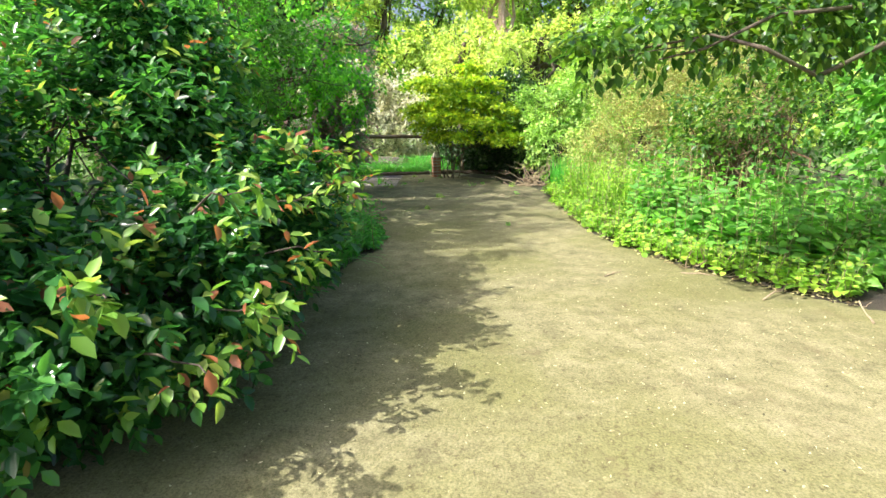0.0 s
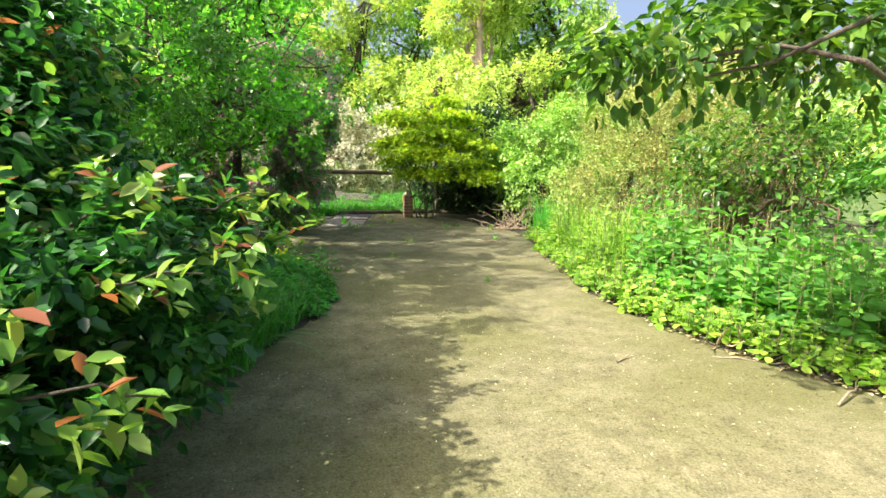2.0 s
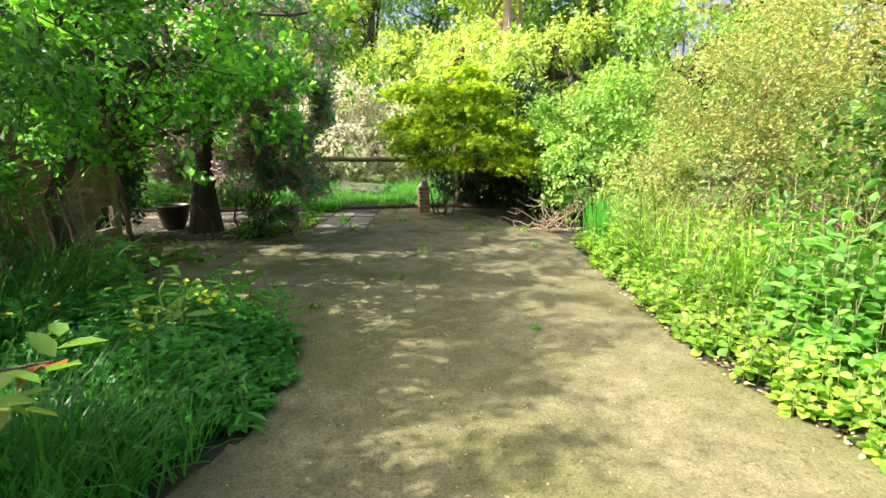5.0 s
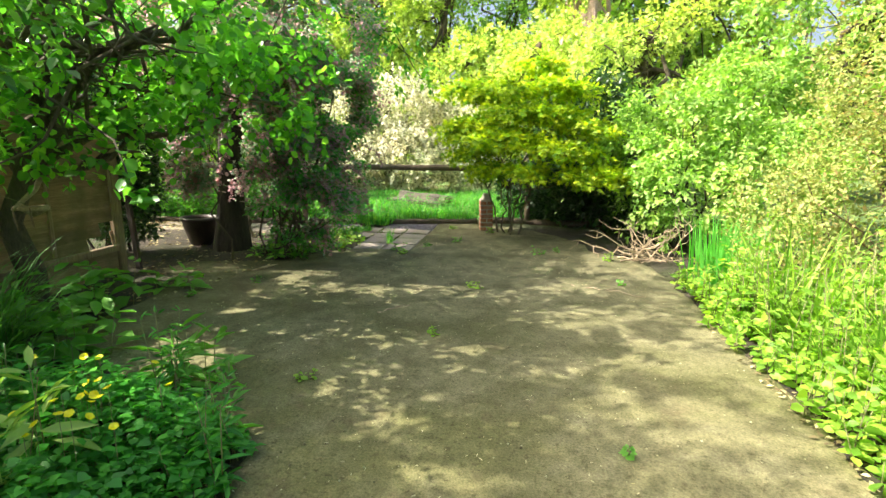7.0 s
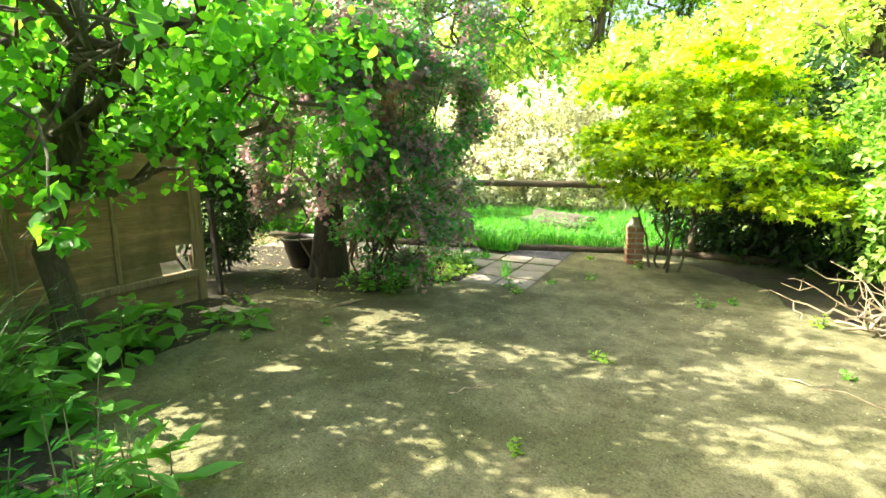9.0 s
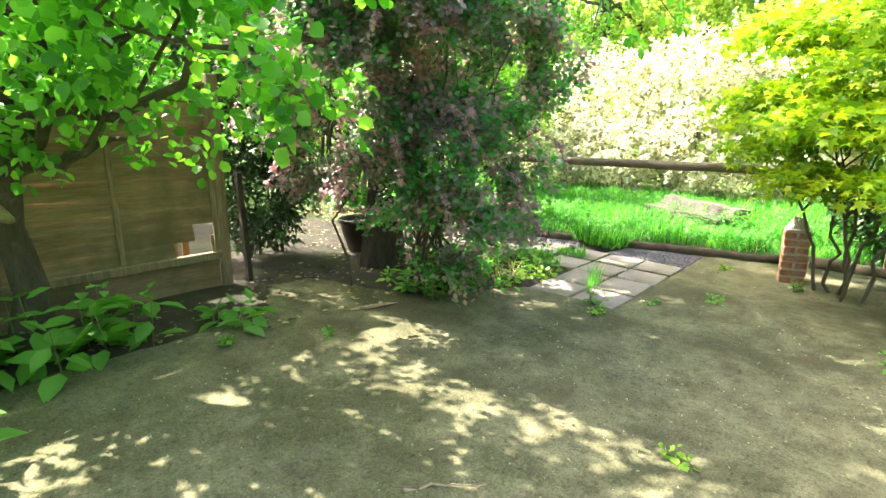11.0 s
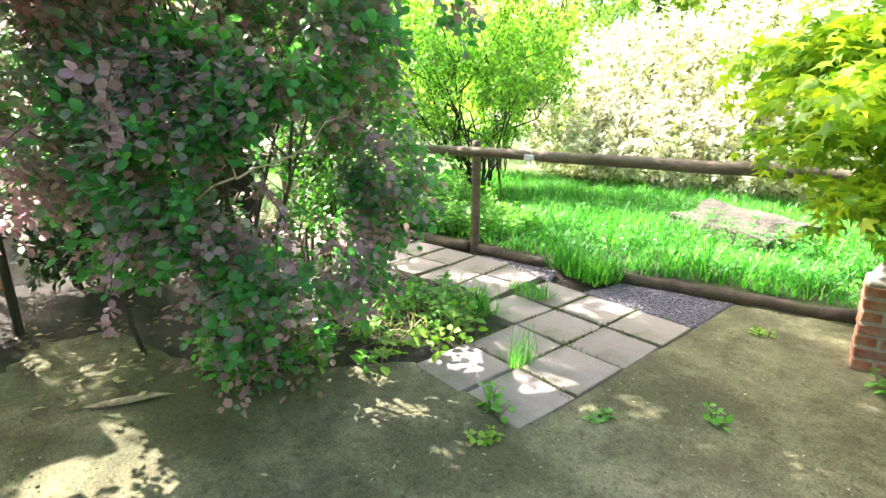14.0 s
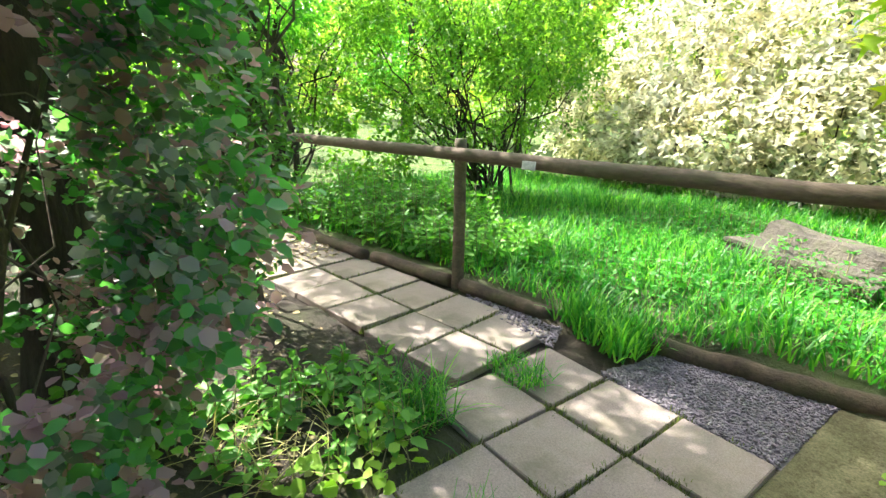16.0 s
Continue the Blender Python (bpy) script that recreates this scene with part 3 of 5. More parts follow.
def herb_bed(name, label, seed, outline, n, height, leaf, mat, category="plants", levels=6, template=OVATE, pairs=2, z=0.02, **kw):
    rng = np.random.default_rng(seed)
    base = patch(rng, n, outline, z, 0.12)
    swell = np.clip(1 + 0.9 * fbm(base[:, :2], 1.5, seed), 0.45, 1.7)
    leaves, stems = herbs(rng, base, rng.uniform(height[0], height[1], n) * swell, leaf, levels, pairs, template, **kw)
    e = thing(name, label, category, (0, 0, 0), kind="stuff")
    part("leaves", leaves, mat, e)
    part("stalks", stems, M_STEM, e)
    return e


def grass_bed(name, label, seed, outline, n, length, width, mat, lean=0.25, bend=0.9, z=0.02, category="grass"):
    rng = np.random.default_rng(seed)
    base = patch(rng, n, outline, z, 0.08)
    swell = np.clip(1 + 0.8 * fbm(base[:, :2], 1.3, seed), 0.4, 1.7)
    ob = part(name, blades(rng, base, rng.uniform(length[0], length[1], n) * swell, width, lean, bend), mat, None)
    return tagged(ob, label, category, kind="stuff")


def blade_clump(name, label, seed, at, radius, n, length, width, mat, lean, bend, category="plant", heads=0, group=""):
    rng = np.random.default_rng(seed)
    e = thing(name, label, category, at, group)
    a, rr = rng.uniform(0, 6.283, n), radius * rng.uniform(0, 1, n) ** 0.5
    base = np.column_stack([rr * np.cos(a), rr * np.sin(a), np.zeros(n)])
    v, f = blades(rng, base, rng.uniform(length[0], length[1], n), width, lean, bend, a + rng.normal(size=n) * 0.5, 5)
    for i in range(n):
        part("blade", (v[i * 12:i * 12 + 12], f[:5]), mat, e)
    for i in range(heads):
        t = rng.uniform(0, 6.28)
        h = length[1] * rng.uniform(0.95, 1.25)
        o = np.array((math.cos(t), math.sin(t)))
        stalk = [(0, 0, 0, 0.003), (*(o * 0.12), h * 0.6, 0.0025), (*(o * 0.28), h * 0.92, 0.002), (*(o * 0.45), h, 0.002), (*(o * 0.6), h * 0.93, 0.0015)]
        s = part("flower_stalk", tubes([stalk], 4), M_STEM, e)
        hang = []
        for k in range(4):
            q = np.array((*(o * (0.3 + 0.1 * k)), h * (0.96 - 0.015 * k)))
            hang.append([(*q, 0.002), (q[0], q[1], q[2] - 0.05, 0.006), (q[0] + o[0] * 0.01, q[1] + o[1] * 0.01, q[2] - 0.13, 0.005), (q[0] + o[0] * 0.012, q[1] + o[1] * 0.012, q[2] - 0.16, 0.001)])
        part("catkin", tubes(hang, 5), M_TWIG_BROWN, s, "drooping straw-brown catkins")
    return e


# ---- evergreen bush beside the path, with red young shoots ----
shrub("evergreen_bush", "large glossy dark evergreen bush with coppery young shoots beside the path", 11,
      [(-2.05, 1.95, 0.6, 0.7, 0.6, 0.6), (-1.65, 2.6, 0.58, 0.8, 0.7, 0.55), (-2.75, 2.1, 1.35, 0.8, 1.0, 0.65), (-2.3, 3.5, 1.15, 1.0, 0.8, 0.8), (-2.3, 4.1, 1.9, 0.7, 0.6, 0.6), (-1.3, 3.2, 0.8, 0.6, 0.6, 0.5), (-1.05, 2.75, 0.75, 0.4, 0.4, 0.25), (-1.3, 3.8, 1.0, 0.5, 0.4, 0.35), (-1.75, 1.9, 0.45, 0.5, 0.6, 0.4)],
      5600, L_GLOSSY, 0.074, 0.24, 9, foot=(-2.3, 2.2, 0), stems=12, extra=[(L_TIPS, 0.08, 0.08, "young_growth")], uneven=0.4, droop=0.45, wild=0.4, stem_r=0.025, floor=0.08, gap=-0.3)


def young_branches():
    """Branches of the evergreen that reach out over the path, with pale young leaves."""
    rng = np.random.default_rng(10)
    bush = bpy.data.objects["evergreen_bush"]
    o = np.array(bush.location)
    for x, y, z, dx, dy, dz in ((-1.05, 2.5, 0.75, 0.5, -0.05, 0.05), (-1.1, 2.2, 0.6, 0.4, -0.15, 0.0), (-1.1, 2.8, 0.9, 0.5, 0.1, 0.1), (-1.0, 3.3, 0.95, 0.4, 0.1, 0.1), (-1.25, 1.9, 0.5, 0.35, -0.2, 0.0), (-1.0, 3.7, 1.15, 0.4, 0.1, 0.1), (-1.2, 2.35, 1.0, 0.4, -0.15, 0.1), (-1.35, 1.7, 0.8, 0.3, -0.25, 0.1), (-0.95, 3.95, 0.95, 0.35, 0.25, 0.05), (-1.15, 3.05, 1.15, 0.4, 0.0, 0.15)):
        a = np.array((x, y, z)) - o
        b = a + np.array((dx, dy, dz))
        main = bough(rng, a, b, 0.007, 0.003, 5, 0.04, 0.05)
        s = part("branch", tubes([main], 5), M_BARK, bush, smooth=True)
        for mat, k0, n, size in ((L_GLOSSY, 1, 4, 0.085), (L_TIPS, 3, 5, 0.08)):
            p = np.array([main[min(5, k0 + i % 3)][:3] for i in range(n)]) + rng.normal(size=(n, 3)) * 0.05
            d = unit(np.array((dx, dy, dz)) * 1.5 + rng.normal(size=(n, 3)) * 0.5)
            part("young_leaves" if mat is L_TIPS else "leaves", shoots(rng, p, d, 0.17, 7, size, droop=0.55, flat=1.0), mat, s)["kind"] = "stuff"


young_branches()

# ---- small-leaved bush behind it ----
# the last three lobes are added high up to throw shade on the path
shrub("privet_bush", "tall green small-leaved bush growing behind the evergreen bush", 12,
      [(-3.3, 6.7, 1.1, 0.6, 0.5, 0.7), (-3.2, 5.4, 1.7, 1.2, 1.2, 1.2), (-2.6, 6.4, 2.3, 1.1, 1.0, 1.0), (-3.6, 4.4, 2.4, 1.2, 1.2, 1.1), (-3.4, 6.0, 3.1, 1.2, 1.3, 0.9), (-3.9, 5.3, 4.3, 1.0, 0.9, 0.6), (-3.3, 6.2, 4.7, 0.9, 0.7, 0.5), (-3.3, 4.7, 3.7, 0.9, 0.7, 0.5)],
      3500, L_SMALL, 0.06, 0.22, 9, foot=(-3.3, 5.6, 0), stems=12, uneven=0.4, stem_r=0.03, gap=-0.02)

# ---- fruit tree leaning over the path ----
# the last two lobes, behind the fence, are added to dapple the sunlit ground
tree("fruit_tree", "gnarled fruit tree with broad fresh green leaves beside the board fence", 13, (-3.45, 8.0, 0),
     [(0, 0, -0.05), (0.03, 0.05, 0.4), (-0.05, 0.0, 0.8), (0.12, 0.02, 1.15), (0.2, 0.1, 1.6), (0.35, 0.15, 2.1)], 0.11,
     [(-2.3, 7.8, 2.3, 1.1, 0.9, 0.75), (-1.75, 8.3, 2.6, 0.85, 0.8, 0.85), (-3.2, 7.6, 2.6, 1.0, 1.0, 0.9), (-2.6, 8.2, 3.5, 1.2, 1.1, 0.8), (-3.5, 8.2, 2.9, 0.9, 0.8, 0.8), (-2.1, 8.6, 1.8, 0.6, 0.6, 0.45), (-3.0, 7.9, 1.6, 0.6, 0.5, 0.35), (-3.3, 8.35, 1.55, 0.45, 0.4, 0.35), (-2.75, 8.6, 1.5, 0.4, 0.35, 0.3), (-3.25, 7.2, 1.7, 0.6, 0.55, 0.6), (-2.9, 7.0, 2.3, 0.7, 0.6, 0.6), (-1.55, 8.85, 1.85, 0.5, 0.45, 0.35), (-2.6, 9.0, 4.2, 1.2, 1.0, 0.5), (-5.1, 8.25, 3.2, 0.6, 0.5, 0.4), (-4.2, 8.3, 2.6, 0.8, 0.8, 0.5)],
     1450, L_APPLE, 0.072, 0.3, 8, template=ROUND, limbs=16, twigs=4, uneven=0.45, droop=0.5, wild=0.6, gap=0.06)

# ---- dark-trunked tree behind the purple bush ----
# crown lobes stand above the view, placed to shade the paving and earth
tree("dark_tree", "tall tree with a thick dark trunk beside the purple bush", 14, (-3.45, 10.95, 0),
     [(0, 0, -0.05), (0.0, 0.02, 0.6), (0.04, 0.0, 1.3), (0.1, 0.05, 2.2), (0.3, 0.1, 3.2), (0.5, 0.2, 4.4)], 0.2,
     [(-3.4, 11.3, 4.1, 1.1, 0.9, 0.7), (-3.0, 11.6, 4.8, 1.4, 1.3, 0.7), (-4.6, 11.8, 3.9, 1.1, 0.9, 0.7), (-4.6, 12.6, 4.6, 1.3, 1.1, 0.7), (-5.6, 11.9, 4.9, 1.3, 1.0, 0.6)],
     1900, L_APPLE, 0.09, 0.3, 8, template=OVATE, bark=M_BARK_DARK, limbs=12, uneven=0.45, gap=0.05)

# ---- purple-leaved bush ----
shrub("purple_bush", "tall purple-leaved bush with plum-coloured shoots and thin stems", 15,
      [(-2.45, 10.65, 1.25, 0.62, 0.6, 0.9), (-2.2, 10.5, 2.1, 0.75, 0.7, 0.75), (-2.6, 10.2, 1.75, 0.75, 0.6, 0.6), (-2.2, 10.9, 2.8, 0.8, 0.75, 0.65), (-2.8, 10.5, 2.6, 0.8, 0.8, 0.6), (-2.4, 11.05, 0.7, 0.4, 0.45, 0.5), (-2.85, 9.75, 1.45, 0.5, 0.4, 0.45), (-3.1, 9.8, 2.3, 0.8, 0.65, 0.6), (-2.3, 10.0, 2.6, 0.7, 0.6, 0.6), (-2.55, 9.75, 2.0, 0.55, 0.4, 0.5), (-1.98, 11.1, 1.45, 0.42, 0.42, 0.6), (-1.9, 11.15, 2.15, 0.5, 0.5, 0.5), (-2.0, 10.75, 0.75, 0.38, 0.4, 0.5), (-1.75, 10.6, 2.0, 0.4, 0.4, 0.5), (-2.05, 10.4, 1.25, 0.4, 0.35, 0.55), (-2.1, 10.4, 0.7, 0.38, 0.32, 0.45)],
      3000, L_PURPLE, 0.042, 0.2, 9, foot=(-2.5, 10.75, 0), stems=16, template=ROUND, uneven=0.45, droop=0.5, floor=0.18, gap=0.1, extra=[(L_PLUM, 0.6, 0.042, "plum_growth"), (L_DARK_GREEN, 0.75, 0.048, "green_growth")], stem_r=0.016, stem_mat=M_BARK)


def plum_sprays():
    """Long arching plum-coloured sprays on the sunny side of the bush."""
    rng = np.random.default_rng(17)
    bush = bpy.data.objects["purple_bush"]
    o = np.array(bush.location)
    for x, y, z, dx, dy in ((-2.35, 9.75, 1.45, 0.25, -0.3), (-2.6, 9.6, 1.25, 0.1, -0.35), (-2.2, 9.95, 1.3, 0.3, -0.2), (-1.95, 10.15, 1.5, 0.35, -0.1), (-1.8, 10.5, 1.1, 0.3, 0.0), (-2.0, 10.2, 0.95, 0.3, -0.2), (-2.75, 9.5, 1.6, 0.0, -0.35), (-1.7, 10.75, 1.35, 0.3, 0.1), (-1.85, 10.8, 0.8, 0.3, 0.05), (-2.1, 9.8, 2.0, 0.25, -0.3), (-2.45, 9.6, 1.9, 0.1, -0.3)):
        a = np.array((x, y, z)) - o
        stalk = [(*a, 0.004), (*(a + np.array((dx * 0.5, dy * 0.5, 0.08))), 0.003), (*(a + np.array((dx, dy, 0.0))), 0.0025), (*(a + np.array((dx * 1.25, dy * 1.25, -0.2))), 0.0015)]
        s = part("spray", tubes([stalk], 4), M_BARK, bush, "arching plum-coloured spray")
        q = np.array(stalk)[:, :3]
        t = rng.uniform(0.2, 3, 60)
        i = np.clip(t.astype(int), 0, 2)
        pos = q[i] + (q[i + 1] - q[i]) * (t - i)[:, None]
        along = (q[i + 1] - q[i]) * 2 + rng.normal(size=pos.shape) * 0.6
        part("spray_leaves", leaf_cloud(ROUND, pos, along, np.array((0, 0, 1.0)) + rng.normal(size=pos.shape) * 0.5, rng.uniform(0.026, 0.046, 60)), L_PLUM, s)["kind"] = "stuff"


plum_sprays()


def bare_twig():
    """A pale dead twig standing out of the bush."""
    rng = np.random.default_rng(171)
    bush = bpy.data.objects["purple_bush"]
    o = np.array(bush.location)
    a, k, b = (np.array(q) - o for q in ((-1.95, 10.15, 1.02), (-1.68, 10.42, 1.2), (-1.4, 10.75, 1.42)))
    paths = [bough(rng, a, k, 0.007, 0.005, 5, 0.03), bough(rng, k, b, 0.005, 0.002, 6, 0.03), bough(rng, k, k + np.array((-0.12, -0.05, 0.2)), 0.004, 0.002, 4, 0.05)]
    part("bare_twig", tubes(paths, 6), M_TWIG, bush, "pale leafless dead twig", smooth=True)


bare_twig()


def hanging_twig():
    """A low twig of the fruit tree that dangles by itself over the bed."""
    rng = np.random.default_rng(18)
    e = bpy.data.objects["fruit_tree"]
    o = np.array(e.location)
    main = bough(rng, np.array((-2.5, 7.5, 1.75)) - o, np.array((-1.78, 7.2, 1.12)) - o, 0.012, 0.004, 6, 0.05)
    s = part("twig", tubes([main], 5), M_BARK, e, "low dangling twig", smooth=True)
    p = np.array([main[-1][:3], main[-2][:3], main[-1][:3], main[-1][:3]]) + rng.normal(size=(4, 3)) * 0.05
    d = unit(rng.normal(size=(4, 3)) + np.array((0.5, -0.5, -0.3)))
    part("twig_leaves", shoots(rng, p, d, 0.16, 7, 0.085, droop=0.6, template=ROUND), L_APPLE, s)["kind"] = "stuff"
    pale = bough(rng, np.array((-3.35, 7.95, 0.95)) - o, np.array((-2.9, 7.75, 1.2)) - o, 0.028, 0.018, 5, 0.12)
    part("limb", tubes([pale], 7), M_TWIG, e, "pale broken stub of a limb", smooth=True)


hanging_twig()


def hanging_branch():
    """Leafy twigs of the dark tree that hang over the paving."""
    rng = np.random.default_rng(19)
    e = bpy.data.objects["dark_tree"]
    o = np.array(e.location)
    for end in ((-0.95, 11.5, 2.2), (-1.25, 11.75, 2.3), (-0.7, 11.25, 2.35)):
        main = bough(rng, np.array((-2.5, 11.7, 3.7)) - o, np.array(end) - o, 0.014, 0.003, 7, 0.05)
        s = part("twig", tubes([main], 5), M_BARK_DARK, e, "thin hanging twig", smooth=True)
        p = np.array([q[:3] for q in main[3:]] * 2) + rng.normal(size=(10, 3)) * 0.07
        part("twig_leaves", shoots(rng, p, unit(rng.normal(size=(10, 3)) + np.array((0.4, 0, -0.5))), 0.2, 6, 0.09, droop=0.9, template=OVATE), L_APPLE, s)["kind"] = "stuff"


hanging_branch()
shrub("smoke_bush", "plum-coloured smoke bush hanging over the bare earth", 20,
      [(-2.65, 9.8, 1.55, 0.55, 0.42, 0.55), (-3.2, 9.85, 2.2, 0.7, 0.5, 0.7), (-2.3, 10.0, 2.25, 0.5, 0.4, 0.6), (-2.7, 9.75, 2.7, 0.7, 0.5, 0.5), (-3.3, 10.1, 1.3, 0.35, 0.35, 0.45)],
      1350, L_PURPLE, 0.042, 0.22, 9, foot=(-3.05, 10.2, 0), stems=1, template=ROUND, uneven=0.45, droop=0.6, floor=0.75, gap=0.08, extra=[(L_PLUM, 1.0, 0.042, "plum_growth")], stem_r=0.015, stem_mat=M_BARK)

# ---- golden maple ----
def maple():
    rng = np.random.default_rng(16)
    foot = (0.27, 13.25, 0)
    e = thing("maple", "golden-leaved Japanese maple with layered foliage and several thin trunks", "tree", foot)
    o = np.array(foot)
    pads = [(-0.38, 13.15, 1.4, 0.45, 0.5, 0.09), (0.05, 12.7, 1.55, 0.65, 0.5, 0.1), (0.95, 12.5, 1.42, 0.7, 0.45, 0.09), (1.7, 12.55, 1.17, 0.42, 0.35, 0.07), (0.45, 12.4, 1.08, 0.4, 0.3, 0.07),
            (-0.45, 13.3, 1.8, 0.6, 0.6, 0.1), (0.5, 12.8, 1.95, 0.7, 0.5, 0.09), (1.3, 12.9, 1.8, 0.55, 0.5, 0.09), (0.0, 13.2, 2.3, 0.6, 0.6, 0.1), (0.95, 13.1, 2.35, 0.6, 0.5, 0.09), (0.7, 13.4, 2.72, 0.4, 0.4, 0.08), (-0.55, 13.6, 2.45, 0.5, 0.5, 0.09), (-0.1, 12.85, 1.08, 0.4, 0.4, 0.08), (1.25, 12.3, 1.1, 0.4, 0.3, 0.06), (0.3, 13.7, 1.6, 0.6, 0.5, 0.1), (0.9, 13.6, 2.0, 0.6, 0.5, 0.1)]
    for k in range(6):
        b = pads[k * 2 % len(pads)]
        base = np.array((*rng.normal(size=2) * 0.09, -0.03))
        knee = np.array((*(base[:2] * 2.2 + rng.normal(size=2) * 0.05), 0.75))
        trunk = bough(rng, base, knee, 0.018, 0.013, 5, 0.04)
        tr = part("trunk", tubes([trunk], 7), M_BARK, e, smooth=True)
        for j in range(3):
            q = pads[(k * 3 + j) % len(pads)]
            part("limb", tubes([bough(rng, knee, np.array(q[:3]) - o, 0.011, 0.003, 6, 0.05, 0.05)], 5), M_BARK, tr, smooth=True)
    p, d = crown_points(rng, [(a, b, c + 0.06, r * 1.1, s * 1.15, t * 1.5) for a, b, c, r, s, t in pads], 2500, shell=0.2, uneven=0.4, up=-0.1, wild=0.35, core=0.0)
    p[:, 2] -= 0.07 * ((p[:, 0] - 0.4) ** 2 + (p[:, 1] - 13.0) ** 2)
    d[:, 2] = d[:, 2] * 0.3 - 0.12
    part("crown", shoots(rng, p - o, unit(d), 0.22, 7, 0.085, droop=0.45, flat=1.3, template=PALM), L_MAPLE, e)["kind"] = "stuff"


maple()

# ---- bushes along the far side of the path ----
shrub("pale_bush", "pale green leafy bush at the bend of the path", 21,
      [(2.6, 12.2, 0.9, 0.8, 0.8, 0.8), (2.7, 12.5, 1.7, 0.9, 0.9, 0.8), (3.4, 12.4, 2.3, 0.9, 0.9, 0.7), (2.0, 12.9, 1.5, 0.7, 0.7, 0.8), (3.6, 11.6, 1.2, 0.8, 0.8, 0.9)],
      2000, L_PALE, 0.08, 0.28, 8, foot=(2.7, 12.5, 0), stems=10, template=OVATE, uneven=0.45, gap=-0.02)
shrub("dark_laurel", "dark evergreen bush in the shade behind the maple", 22,
      [(1.3, 14.6, 0.7, 0.9, 0.7, 0.8), (2.2, 14.2, 0.8, 0.9, 0.8, 0.9), (1.7, 14.9, 1.9, 1.1, 0.9, 1.0), (0.6, 15.0, 0.6, 0.6, 0.5, 0.6)],
      1800, L_LAUREL_SHADED, 0.11, 0.3, 8, foot=(1.6, 14.6, 0), stems=8)
shrub("tan_bush", "feathery tan-coloured bush with fine twigs", 23,
      [(3.3, 9.2, 1.1, 0.85, 0.9, 0.9), (3.5, 9.3, 2.0, 0.9, 0.9, 0.7), (4.3, 8.8, 1.7, 0.9, 1.0, 0.9), (4.4, 9.6, 2.6, 1.0, 1.0, 0.8), (3.0, 10.0, 0.8, 0.6, 0.7, 0.7)],
      3600, L_TAN, 0.04, 0.26, 9, foot=(3.7, 9.3, 0), stems=18, uneven=0.4, droop=0.2, up=0.9, stem_mat=M_TWIG_BROWN, stem_r=0.014)
shrub("bramble_tangle", "tangled half-dead brown bush with sparse leaves", 24,
      [(3.7, 6.5, 1.35, 0.8, 0.8, 0.75), (4.3, 7.2, 1.6, 1.0, 1.0, 0.9), (3.7, 7.4, 1.1, 0.7, 0.8, 0.7)],
      500, L_CHERRY, 0.08, 0.25, 6, foot=(4.0, 7.0, 0), stems=44, uneven=0.5, gap=0.0, stem_mat=M_TWIG_BROWN, stem_r=0.018, shell=0.3)
shrub("tall_bush", "tall green bush standing at the wide end of the path", 25,
      [(5.0, 4.4, 1.4, 1.0, 1.0, 1.1), (5.4, 5.4, 2.0, 1.1, 1.1, 1.2), (6.2, 4.8, 2.6, 1.2, 1.2, 1.2)],
      1500, L_NETTLE, 0.11, 0.3, 8, foot=(5.4, 4.9, 0), stems=9, uneven=0.35)

shrub("boundary_hedge", "tall mixed green hedge closing the bed", 27,
      [(7.2, 5.0, 1.3, 1.0, 1.4, 1.3), (7.0, 7.4, 1.2, 1.0, 1.4, 1.2), (6.6, 9.6, 1.3, 1.0, 1.3, 1.3), (6.2, 11.8, 1.2, 1.0, 1.2, 1.2), (7.2, 3.0, 1.5, 1.2, 1.2, 1.5)],
      1500, L_SMALL, 0.1, 0.3, 8, foot=(7.0, 7.5, 0), stems=14, uneven=0.4, gap=0.02)

# ---- overhanging branch ----
tree("cherry_tree", "broad-leaved tree whose low branches hang over the path", 126, (4.9, 3.0, 0),
     [(0, 0, -0.05), (-0.05, 0.05, 1.0), (-0.2, 0.2, 2.0), (-0.4, 0.5, 3.0), (-0.5, 0.8, 4.2)], 0.075,
     [(2.5, 4.0, 2.15, 0.7, 0.4, 0.28), (1.6, 3.95, 2.05, 0.5, 0.35, 0.2), (1.1, 3.85, 1.98, 0.25, 0.3, 0.13), (3.3, 4.1, 2.3, 0.7, 0.6, 0.35), (2.0, 4.2, 2.35, 0.6, 0.4, 0.15), (4.4, 3.8, 3.4, 1.1, 1.0, 0.7)],
     900, L_CHERRY, 0.092, 0.28, 7, template=OVATE, limbs=6, twigs=4, droop=0.9, uneven=0.4, core=0.2)

# ---- beds ----
herb_bed("nettles", "dense bright green nettles filling the bed beside the path", 31, [(2.35, 6.2), (2.55, 5.4), (3.0, 4.6), (3.7, 4.1), (4.8, 4.1), (4.9, 5.6), (3.9, 7.2), (2.9, 7.6)], 520, (0.3, 0.8), 0.165, L_NETTLE, levels=6)
herb_bed("low_weeds", "low lime-green leafy weeds along the edge of the path", 32, [(1.97, 8.8), (1.94, 7.3), (1.94, 6.5), (2.06, 5.75), (2.34, 5.0), (2.68, 4.35), (3.22, 3.75), (3.6, 4.1), (3.0, 4.9), (2.75, 6), (2.6, 8), (2.6, 10.5), (2.15, 10.6)], 620, (0.06, 0.28), 0.08, L_LIME, levels=3, pairs=3, template=ROUND)
herb_bed("herb_thicket", "mixed leafy herbs growing between the tan bush and the path", 33, [(2.3, 10.0), (2.2, 8.2), (2.3, 7.0), (3.2, 6.6), (3.6, 8.0), (3.0, 9.4)], 560, (0.3, 0.65), 0.105, L_LIME, levels=6)
